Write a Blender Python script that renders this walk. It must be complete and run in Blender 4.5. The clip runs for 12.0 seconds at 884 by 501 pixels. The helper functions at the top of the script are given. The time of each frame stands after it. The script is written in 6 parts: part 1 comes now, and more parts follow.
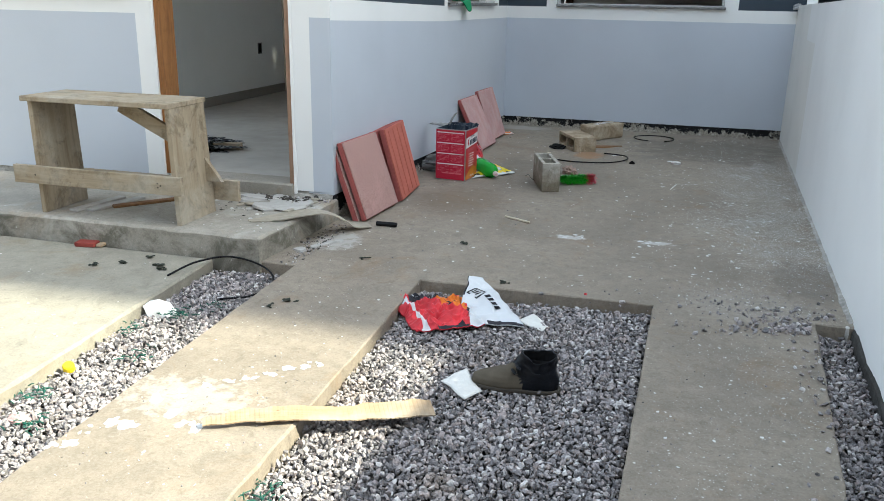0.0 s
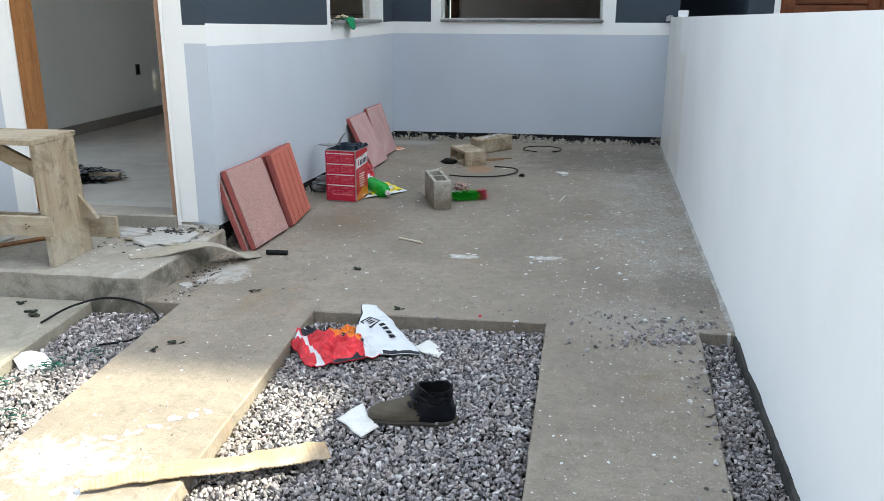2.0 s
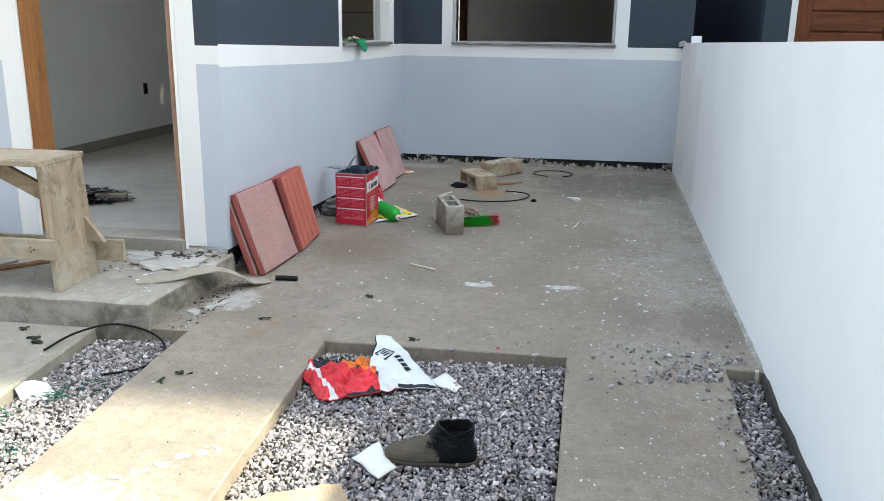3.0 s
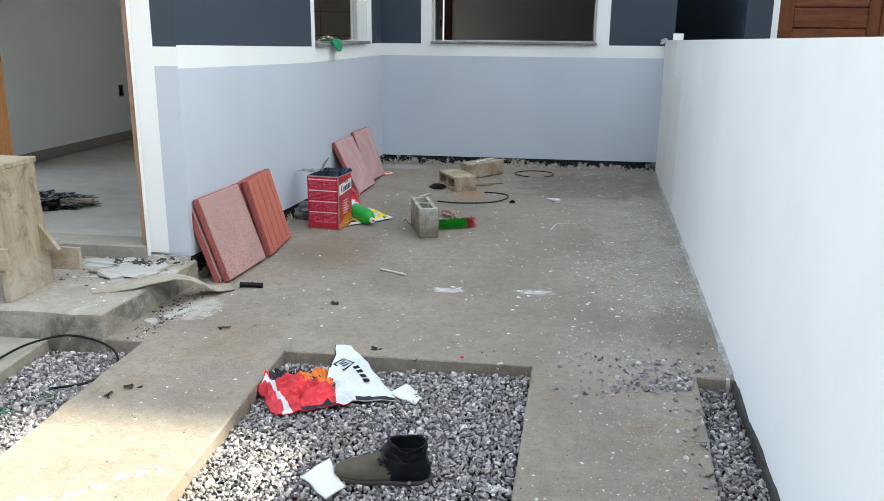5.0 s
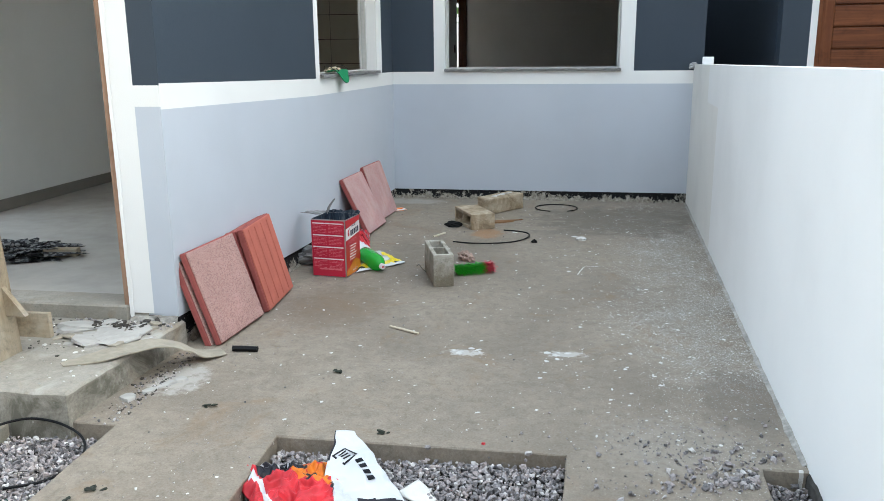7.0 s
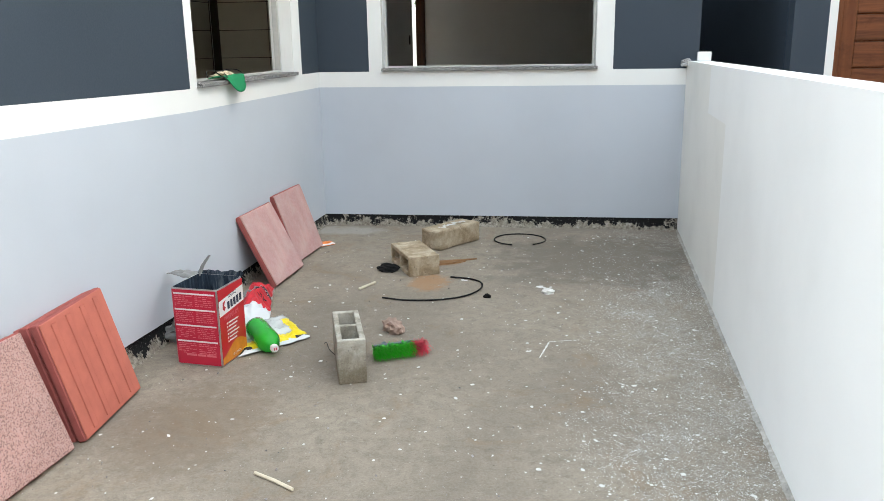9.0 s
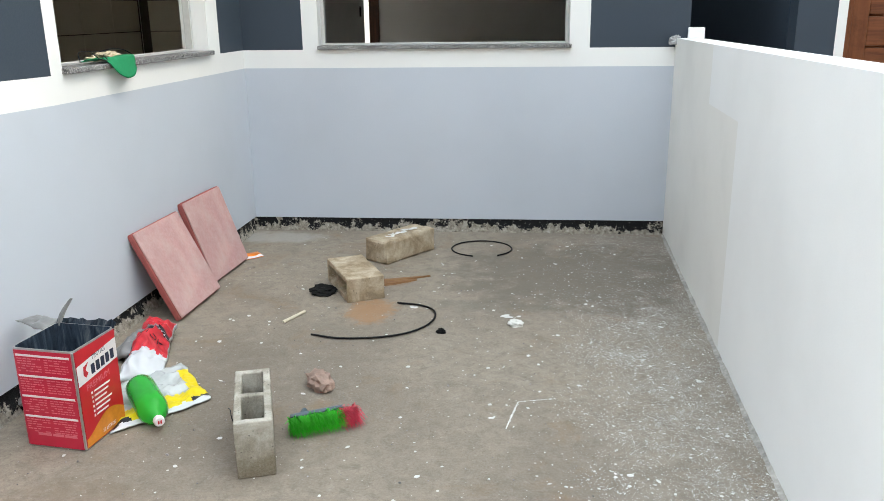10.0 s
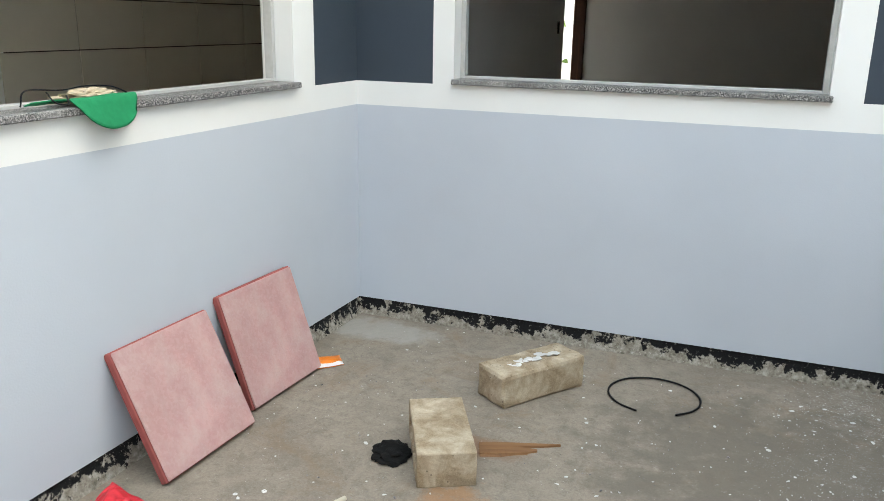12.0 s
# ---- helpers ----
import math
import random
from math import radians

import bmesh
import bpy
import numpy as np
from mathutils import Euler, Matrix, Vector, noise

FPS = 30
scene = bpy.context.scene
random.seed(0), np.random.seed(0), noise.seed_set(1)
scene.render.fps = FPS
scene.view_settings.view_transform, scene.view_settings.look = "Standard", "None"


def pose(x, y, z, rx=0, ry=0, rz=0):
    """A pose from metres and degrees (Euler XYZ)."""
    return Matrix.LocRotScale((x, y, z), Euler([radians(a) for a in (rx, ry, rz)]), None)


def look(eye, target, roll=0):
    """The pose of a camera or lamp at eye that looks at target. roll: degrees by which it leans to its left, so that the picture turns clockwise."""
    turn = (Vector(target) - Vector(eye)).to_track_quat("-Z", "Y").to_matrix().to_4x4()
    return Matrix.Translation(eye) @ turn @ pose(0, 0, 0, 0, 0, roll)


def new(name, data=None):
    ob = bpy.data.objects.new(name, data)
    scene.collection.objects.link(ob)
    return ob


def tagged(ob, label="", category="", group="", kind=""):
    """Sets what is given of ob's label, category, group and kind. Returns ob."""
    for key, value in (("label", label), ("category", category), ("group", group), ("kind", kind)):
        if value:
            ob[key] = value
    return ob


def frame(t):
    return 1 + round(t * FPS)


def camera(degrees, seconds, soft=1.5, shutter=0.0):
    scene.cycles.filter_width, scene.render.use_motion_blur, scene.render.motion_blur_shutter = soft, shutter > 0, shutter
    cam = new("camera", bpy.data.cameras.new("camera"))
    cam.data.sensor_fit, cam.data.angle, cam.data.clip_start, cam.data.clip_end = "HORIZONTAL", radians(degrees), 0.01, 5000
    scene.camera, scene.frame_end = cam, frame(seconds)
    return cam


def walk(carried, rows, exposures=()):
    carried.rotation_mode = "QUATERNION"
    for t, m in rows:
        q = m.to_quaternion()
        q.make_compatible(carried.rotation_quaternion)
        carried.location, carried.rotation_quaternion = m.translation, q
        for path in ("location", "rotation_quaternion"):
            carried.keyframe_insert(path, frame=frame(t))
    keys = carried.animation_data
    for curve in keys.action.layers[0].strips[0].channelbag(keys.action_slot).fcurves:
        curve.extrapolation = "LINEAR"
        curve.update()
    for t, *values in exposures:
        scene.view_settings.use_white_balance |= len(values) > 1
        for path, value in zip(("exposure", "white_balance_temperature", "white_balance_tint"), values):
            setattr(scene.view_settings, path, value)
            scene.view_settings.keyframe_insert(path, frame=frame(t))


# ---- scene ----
cam = camera(57.3, 12.0, soft=0.5)
PATH = [
    (0, (0.756, 0.377, 1.189), (0.244, 2.218, 0.598), 1.1),
    (0.5, (0.797, 0.389, 1.212), (0.228, 2.204, 0.594), -0.6),
    (1, (0.848, 0.412, 1.233), (0.281, 2.23, 0.625), -2.6),
    (1.5, (0.847, 0.42, 1.249), (0.506, 2.302, 0.663), -1.5),
    (2, (0.784, 0.443, 1.254), (0.508, 2.341, 0.685), 0.2),
    (2.5, (0.693, 0.481, 1.26), (0.425, 2.389, 0.723), 1.1),
    (4.3, (0.802, 0.676, 1.255), (0.475, 2.583, 0.748), -0.4),
    (4.5, (0.821, 0.627, 1.257), (0.542, 2.539, 0.741), -0.1),
    (5, (0.817, 0.673, 1.26), (0.548, 2.584, 0.738), 0.5),
    (5.5, (0.777, 0.719, 1.265), (0.522, 2.631, 0.734), 1.2),
    (6, (0.708, 0.809, 1.283), (0.46, 2.728, 0.775), 1.2),
    (6.5, (0.681, 0.925, 1.294), (0.44, 2.851, 0.813), 0.3),
    (7, (0.754, 1.147, 1.296), (0.441, 3.066, 0.826), -0.5),
    (7.2, (0.789, 1.244, 1.324), (0.445, 3.155, 0.847), -0.6),
    (8.8, (0.883, 2.453, 1.347), (0.583, 4.367, 0.851), -1.6),
    (9, (0.837, 2.551, 1.365), (0.572, 4.468, 0.862), -0.9),
    (9.5, (0.8, 3.026, 1.349), (0.561, 4.936, 0.805), -0.7),
    (10, (0.821, 3.434, 1.369), (0.642, 5.343, 0.802), -0.7),
    (10.5, (0.853, 3.844, 1.431), (0.574, 5.729, 0.825), 0.0),
    (11, (0.835, 4.315, 1.41), (0.455, 6.182, 0.802), 0.3),
    (11.5, (0.878, 4.707, 1.414), (0.365, 6.555, 0.848), 0.1),
    (12, (0.875, 5.028, 1.429), (0.19, 6.825, 0.88), 1.0),
]
walk(cam, [(t, look(eye, target, roll)) for t, eye, target, roll in PATH],
     exposures=[(0.0, 1.48, 5980, 0), (2.5, 1.72, 6020, 1), (7.0, 1.94, 6150, 0), (9.5, 2.30, 6640, 1), (12.0, 2.36, 6640, 0)])

# ---- light: sun from the east over the neighbour, bright hazy sky ----
SUN_DIR = Vector((1.10, 0.03, 1.0)).normalized()
SUN_EL = math.asin(SUN_DIR.z)
SUN_ROT = math.atan2(SUN_DIR.x, SUN_DIR.y)
world = bpy.data.worlds.new("sky")
scene.world = world
world.use_nodes = True
wn = world.node_tree.nodes
sky = wn.new("ShaderNodeTexSky")
sky.sky_type = "NISHITA"
sky.sun_disc = False
sky.sun_elevation, sky.sun_rotation = SUN_EL, SUN_ROT
sky.air_density, sky.dust_density, sky.ozone_density = 1.0, 4.0, 1.0
haze = wn.new("ShaderNodeMix")
haze.data_type = "RGBA"
haze.inputs[0].default_value = 0.45
haze.inputs[7].default_value = (6.2, 6.3, 6.5, 1.0)
world.node_tree.links.new(sky.outputs[0], haze.inputs[6])
world.node_tree.links.new(haze.outputs[2], wn["Background"].inputs[0])
wn["Background"].inputs[1].default_value = 0.15
sun_data = bpy.data.lights.new("sun", "SUN")
sun_data.energy, sun_data.angle, sun_data.color = 4.6, radians(1.6), (1.0, 0.89, 0.70)
sun = new("sun", sun_data)
sun.matrix_world = look((8, 0, 8), Vector((8, 0, 8)) - SUN_DIR)

# ---- materials ----


class Graph:
    """A small wrapper to write node trees in few lines."""

    def __init__(self, name):
        self.mat = bpy.data.materials.new(name)
        self.mat.use_nodes = True
        self.t = self.mat.node_tree
        self.bsdf = self.t.nodes["Principled BSDF"]
        self.co = self.node("ShaderNodeTexCoord").outputs["Object"]
        self.random_place = None

    def node(self, kind, **inputs):
        n = self.t.nodes.new(kind)
        for k, v in inputs.items():
            self.feed(n, k.replace("_", " "), v)
        return n

    def feed(self, n, key, v):
        sock = n.inputs[key]
        if isinstance(v, bpy.types.NodeSocket):
            self.t.links.new(v, sock)
        elif isinstance(v, (tuple, list)) and len(v) == 3 and sock.type == "RGBA":
            sock.default_value = (*v, 1)
        else:
            sock.default_value = v

    def noise(self, scale, detail=5.0, rough=0.6, co=None, warp=0.0):
        return self.node("ShaderNodeTexNoise", Vector=co or self.co, Scale=scale, Detail=detail, Roughness=rough, Distortion=warp).outputs["Fac"]

    def ramp(self, fac, *stops):
        n = self.node("ShaderNodeValToRGB")
        self.feed(n, "Fac", fac)
        el = n.color_ramp.elements
        while len(el) < len(stops):
            el.new(0.5)
        for e, (p, c) in zip(el, stops):
            e.position, e.color = p, ((*c, 1) if isinstance(c, (tuple, list)) else (c, c, c, 1))
        return n.outputs["Color"]

    def mix(self, fac, a, b, mode="MIX"):
        n = self.t.nodes.new("ShaderNodeMix")
        n.data_type, n.blend_type = "RGBA", mode
        for i, v in ((0, fac), (6, a), (7, b)):
            sock = n.inputs[i]
            if isinstance(v, bpy.types.NodeSocket):
                self.t.links.new(v, sock)
            else:
                sock.default_value = v if i == 0 else (*v, 1)
        return n.outputs[2]

    def math(self, op, a, b=0.0):
        n = self.t.nodes.new("ShaderNodeMath")
        n.operation = op
        for i, v in ((0, a), (1, b)):
            if isinstance(v, bpy.types.NodeSocket):
                self.t.links.new(v, n.inputs[i])
            else:
                n.inputs[i].default_value = v
        return n.outputs[0]

    def axis(self, i):
        return self.node("ShaderNodeSeparateXYZ", Vector=self.co).outputs[i]

    def island(self):
        return self.node("ShaderNodeNewGeometry").outputs["Random Per Island"]

    def object_random(self):
        return self.node("ShaderNodeObjectInfo").outputs["Random"]

    def done(self, colour, rough=0.7, bump=None, height=0.004, metal=0.0, strength=0.6, **extra):
        self.feed(self.bsdf, "Base Color", colour)
        self.feed(self.bsdf, "Roughness", rough)
        self.feed(self.bsdf, "Metallic", metal)
        if "Specular_IOR_Level" not in extra and (not isinstance(rough, (int, float)) or rough > 0.33):
            self.feed(self.bsdf, "Specular IOR Level", 0.2)
        for k, v in extra.items():
            self.feed(self.bsdf, k.replace("_", " "), v)
        if bump is not None:
            b = self.node("ShaderNodeBump", Height=bump, Distance=height, Strength=strength)
            self.feed(self.bsdf, "Normal", b.outputs["Normal"])
        return self.mat


def paint(name, c, dirt=0.10, rough=0.65, relief=0.0015, seed=0.0):
    """Rolled wall paint: faint roller texture, cloudy patches, a few smudges."""
    g = Graph(name)
    dark = tuple(v * (1 - dirt) for v in c)
    light = tuple(min(0.95, v * (1 + dirt * 0.5)) for v in c)
    big = g.noise(1.1 + seed, 4, 0.55)
    col = g.ramp(big, (0.3, dark), (0.5, c), (0.72, light))
    smudge = g.ramp(g.noise(9 + seed, 8, 0.75, warp=0.6), (0.66, 0.0), (0.80, 0.35))
    col = g.mix(smudge, col, tuple(v * 0.82 for v in c))
    fine = g.noise(160, 3, 0.6)
    return g.done(col, g.ramp(fine, (0.3, rough - 0.08), (0.7, rough + 0.08)), g.mix(0.4, fine, g.noise(14, 3, 0.5)), relief, strength=0.5)


def concrete(name, base, warm, pale, speckle=True, powder=False, riser_dark=False):
    g = Graph(name)
    cloud = g.noise(0.9, 6, 0.62, warp=0.4)
    col = g.ramp(cloud, (0.32, tuple(v * 0.66 for v in base)), (0.5, base), (0.66, warm))
    trowel = g.noise(6.5, 8, 0.75, warp=1.4)
    col = g.mix(g.ramp(trowel, (0.36, 0.75), (0.56, 0.0)), col, tuple(v * 0.70 for v in base))
    grain = g.noise(120, 4, 0.7)
    stain = g.noise(15, 10, 0.82, warp=0.9)
    col = g.mix(g.ramp(stain, (0.36, 0.62), (0.47, 0.0)), col, tuple(v * 0.58 for v in base))
    col = g.mix(g.ramp(stain, (0.55, 0.0), (0.68, 0.35)), col, pale)
    col = g.mix(0.17, col, g.ramp(grain, (0.35, tuple(v * 0.5 for v in base)), (0.65, pale)))
    # fine scratches and dark grit
    grit = g.ramp(g.noise(46, 6, 0.8), (0.30, 0.8), (0.40, 0.0))
    col = g.mix(grit, col, tuple(v * 0.38 for v in base))
    # rust-brown dirt in patches
    rust = g.ramp(g.noise(2.6, 7, 0.7, warp=0.8), (0.55, 0.0), (0.70, 0.55))
    col = g.mix(rust, col, (base[0] * 0.86, base[1] * 0.68, base[2] * 0.50))
    if speckle:
        v = g.node("ShaderNodeTexVoronoi", Vector=g.co, Scale=13.0, Randomness=1.0)
        dots = g.ramp(v.outputs["Distance"], (0.045, 0.9), (0.075, 0.0))
        sel = g.ramp(g.node("ShaderNodeSeparateColor", Color=v.outputs["Color"]).outputs[0], (0.62, 0.0), (0.64, 1.0))
        col = g.mix(g.math("MULTIPLY", dots, sel), col, (0.62, 0.60, 0.56))
        v2 = g.node("ShaderNodeTexVoronoi", Vector=g.co, Scale=42.0, Randomness=1.0)
        dots2 = g.ramp(v2.outputs["Distance"], (0.06, 0.7), (0.12, 0.0))
        sel2 = g.ramp(g.node("ShaderNodeSeparateColor", Color=v2.outputs["Color"]).outputs[1], (0.80, 0.0), (0.82, 1.0))
        col = g.mix(g.math("MULTIPLY", dots2, sel2), col, (0.50, 0.48, 0.45))
    if powder:
        # white plaster dust and paint spatter swept along the boundary wall
        x = g.axis(0)
        y = g.axis(1)
        lane = g.math("ADD", x, g.math("MULTIPLY", y, -0.045))
        wob = g.math("MULTIPLY", g.math("SUBTRACT", g.noise(1.7, 4, 0.6), 0.5), 0.9)
        lane = g.math("ADD", lane, wob)
        mask = g.ramp(g.math("MULTIPLY", lane, 0.6), (0.40, 0.0), (0.66, 1.0))
        ends = g.ramp(g.math("MULTIPLY", g.math("ADD", y, wob), 0.1), (0.40, 0.12), (0.47, 1.0))
        mask = g.math("MULTIPLY", mask, ends)
        mask = g.math("MULTIPLY", mask, g.ramp(g.math("MULTIPLY", g.math("ADD", y, wob), 0.1), (0.72, 1.0), (0.84, 0.35)))
        soft = g.ramp(g.noise(5, 6, 0.75), (0.46, 0.0), (0.70, 0.20))
        col = g.mix(g.math("MULTIPLY", mask, soft), col, (0.44, 0.43, 0.41))
        patchy = g.ramp(g.noise(3.4, 5, 0.7, warp=0.5), (0.34, 0.25), (0.62, 1.0))
        lots = g.math("MULTIPLY", mask, patchy)

        def spatter(scale, chance, reach, tone):
            v = g.t.nodes.new("ShaderNodeTexVoronoi")
            v.voronoi_dimensions = "2D"
            g.feed(v, "Vector", g.co)
            g.feed(v, "Scale", scale)
            c = g.node("ShaderNodeSeparateColor", Color=v.outputs["Color"])
            hit = g.math("GREATER_THAN", chance, c.outputs[0])
            size = g.math("MULTIPLY", g.math("POWER", c.outputs[1], 2.0), reach)
            inside = g.math("LESS_THAN", v.outputs["Distance"], g.math("ADD", size, g.math("MULTIPLY", g.math("SUBTRACT", g.noise(scale * 3.0, 2, 0.5), 0.5), reach * 0.7)))
            return g.mix(g.math("MULTIPLY", g.math("MULTIPLY", hit, inside), 0.9), col, tone)

        col = spatter(270.0, g.math("MULTIPLY", lots, 0.85), 0.60, (0.50, 0.49, 0.47))
        col = spatter(150.0, g.math("MULTIPLY", lots, 0.55), 0.50, (0.56, 0.55, 0.53))
        col = spatter(64.0, g.math("MULTIPLY", lots, 0.22), 0.36, (0.62, 0.61, 0.59))
        col = spatter(30.0, g.math("ADD", g.math("MULTIPLY", lots, 0.06), 0.010), 0.24, (0.66, 0.65, 0.62))
        mottle = g.ramp(g.noise(21, 9, 0.85, warp=0.4), (0.40, 0.36), (0.49, 0.0))
        col = g.mix(mottle, col, (0.125, 0.105, 0.082))

        def spot(cx, cy, rx, ry, amount, wobble=0.55, scale=9):
            dx = g.math("DIVIDE", g.math("SUBTRACT", x, cx), rx)
            dy = g.math("DIVIDE", g.math("SUBTRACT", y, cy), ry)
            d = g.math("ADD", g.math("MULTIPLY", dx, dx), g.math("MULTIPLY", dy, dy))
            d = g.math("ADD", d, g.math("MULTIPLY", g.math("SUBTRACT", g.noise(scale, 6, 0.7), 0.5), wobble * 3))
            return g.ramp(g.math("MULTIPLY", d, 0.5), (0.18, amount), (0.52, 0.0))

        # rusty run-off by the fallen block, dark patches, spilt cement by the gravel
        col = g.mix(spot(0.14, 7.02, 0.13, 0.20, 0.6, 1.1, 12), col, (0.32, 0.165, 0.07))
        col = g.mix(spot(0.10, 7.44, 0.20, 0.08, 0.6), col, (0.20, 0.10, 0.05))
        col = g.mix(spot(0.72, 7.10, 0.30, 0.10, 0.35, 1.3, 10), col, (0.13, 0.12, 0.10))
        # broad patch that darkens the floor towards the far right corner
        col = g.mix(spot(1.15, 7.62, 0.75, 0.62, 0.72, 1.2, 7), col, (0.135, 0.118, 0.095))
        col = g.mix(spot(-0.45, 5.15, 0.30, 0.42, 0.45, 0.9, 14), col, (0.15, 0.11, 0.075))
        col = g.mix(spot(1.42, 4.15, 0.20, 0.35, 0.5, 0.8), col, (0.14, 0.12, 0.10))
        col = g.mix(spot(1.14, 3.74, 0.30, 0.22, 0.20, 2.4, 30), col, (0.36, 0.34, 0.31))
        col = g.mix(spot(-0.82, 4.06, 0.12, 0.18, 0.5, 1.3, 16), col, (0.52, 0.50, 0.47))
        col = g.mix(spot(0.31, 4.53, 0.09, 0.04, 0.55, 1.9, 26), col, (0.60, 0.59, 0.57))
        col = g.mix(spot(0.74, 4.57, 0.10, 0.04, 0.5, 1.9, 26), col, (0.60, 0.59, 0.57))
        col = g.mix(spot(-0.60, 2.34, 0.24, 0.13, 0.40, 2.2, 20), col, (0.44, 0.42, 0.38))
        col = g.mix(spot(-0.70, 8.30, 0.35, 0.16, 0.5, 0.8), col, (0.40, 0.385, 0.36))
        scratch = g.node("ShaderNodeMapping", Vector=g.co, Rotation=(0.0, 0.0, 0.7), Scale=(4.0, 60.0, 1.0))
        col = g.mix(g.ramp(g.noise(1.0, 6, 0.8, co=scratch.outputs[0]), (0.30, 0.4), (0.40, 0.0)), col, tuple(v * 0.6 for v in base))
        pore = g.ramp(g.noise(28, 7, 0.85, warp=0.5), (0.60, 0.0), (0.68, 0.5))
        col = g.mix(pore, col, (0.40, 0.375, 0.335))
    if riser_dark:
        # dark uneven patches on the riser, chalky plaster dust on the tread
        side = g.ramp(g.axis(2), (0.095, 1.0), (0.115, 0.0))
        riser_patch = g.math("MULTIPLY", g.ramp(g.noise(4.2, 8, 0.75, warp=0.7), (0.42, 0.0), (0.58, 0.85)), side)
        col = g.mix(riser_patch, col, (0.105, 0.098, 0.075))
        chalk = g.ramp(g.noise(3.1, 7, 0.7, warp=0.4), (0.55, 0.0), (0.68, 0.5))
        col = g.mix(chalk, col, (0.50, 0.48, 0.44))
    bump = g.mix(0.5, grain, g.noise(16, 8, 0.7))
    return g.done(col, g.ramp(trowel, (0.3, 0.62), (0.7, 0.88)), bump, 0.003, strength=0.5)


def plain(name, c, rough=0.6, vary=0.15, scale=20.0, relief=0.001, metal=0.0, **extra):
    g = Graph(name)
    a = g.noise(scale, 6, 0.65)
    b = g.noise(scale * 0.13, 4, 0.6)
    col = g.ramp(g.mix(0.5, a, b), (0.3, tuple(v * (1 - vary) for v in c)), (0.7, tuple(min(0.95, v * (1 + vary)) for v in c)))
    return g.done(col, rough, a, relief, metal, **extra)


def wood(name, dark, light, axis=0, rough=0.6, stain=0.25, scale=1.0):
    """Grain running along one axis, with stains and knots."""
    g = Graph(name)
    stretch = [26 * scale, 26 * scale, 26 * scale]
    stretch[axis] = 1.6 * scale
    m = g.node("ShaderNodeMapping", Vector=g.co, Scale=tuple(stretch))
    grain = g.noise(1.0, 7, 0.65, co=m.outputs[0], warp=0.9)
    col = g.ramp(grain, (0.30, dark), (0.5, tuple((a + b) / 2 for a, b in zip(dark, light))), (0.72, light))
    blot = g.ramp(g.noise(7 * scale, 7, 0.75, warp=0.5), (0.50, 0.0), (0.66, stain * 1.6))
    col = g.mix(blot, col, tuple(v * 0.42 for v in dark))
    if rough > 0.75:
        col = g.mix(g.ramp(g.noise(3.3, 6, 0.7), (0.44, 0.0), (0.66, 0.55)), col, (0.46, 0.43, 0.37))
    return g.done(col, g.ramp(grain, (0.3, rough - 0.1), (0.7, rough + 0.1)), grain, 0.002, strength=0.5)


M_WHITE = paint("white wall paint", (0.80, 0.80, 0.79), 0.05)
M_LIGHT = paint("pale blue-grey wall paint", (0.515, 0.55, 0.61), 0.05)
M_DARK = paint("slate blue wall paint", (0.046, 0.060, 0.080), 0.08, 0.55)
M_YARD = paint("off-white boundary wall paint", (0.82, 0.818, 0.815), 0.05, seed=0.3)
M_YARD_OLD = paint("unfinished beige wall paint", (0.76, 0.745, 0.715), 0.08, seed=0.6)
M_ROOM = paint("grey room plaster", (0.78, 0.78, 0.76), 0.06)
M_ADDED_WALL = paint("ochre paint of the added wall", (0.30, 0.26, 0.21), 0.12)
M_CEIL = paint("ceiling paint", (0.7, 0.7, 0.69), 0.05)
M_FLOOR = concrete("yard concrete", (0.255, 0.214, 0.168), (0.300, 0.256, 0.203), (0.40, 0.365, 0.32), powder=True)
M_STRIP = concrete("path concrete", (0.285, 0.262, 0.215), (0.32, 0.295, 0.24), (0.42, 0.39, 0.33))
M_STEP = concrete("step concrete", (0.325, 0.298, 0.255), (0.39, 0.365, 0.32), (0.46, 0.43, 0.38), riser_dark=True)
M_ROOMFLOOR = plain("dusty room screed", (0.38, 0.355, 0.32), 0.8, 0.2, 6.0, 0.002)


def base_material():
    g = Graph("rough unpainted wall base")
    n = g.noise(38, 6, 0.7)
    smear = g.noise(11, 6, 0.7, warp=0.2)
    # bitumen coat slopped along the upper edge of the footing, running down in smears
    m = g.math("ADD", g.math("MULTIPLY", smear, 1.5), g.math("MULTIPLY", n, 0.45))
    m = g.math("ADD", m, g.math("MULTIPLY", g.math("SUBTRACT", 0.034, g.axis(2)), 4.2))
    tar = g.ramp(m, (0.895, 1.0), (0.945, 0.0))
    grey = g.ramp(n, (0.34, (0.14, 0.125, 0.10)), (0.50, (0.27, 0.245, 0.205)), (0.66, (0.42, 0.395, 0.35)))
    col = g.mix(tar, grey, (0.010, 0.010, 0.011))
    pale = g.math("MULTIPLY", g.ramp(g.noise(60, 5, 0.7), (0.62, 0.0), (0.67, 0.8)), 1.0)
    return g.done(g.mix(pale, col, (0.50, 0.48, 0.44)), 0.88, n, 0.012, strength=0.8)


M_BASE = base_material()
M_RUBBLE = plain("crumbled grey mortar", (0.27, 0.255, 0.23), 0.92, 0.75, 34, 0.012)


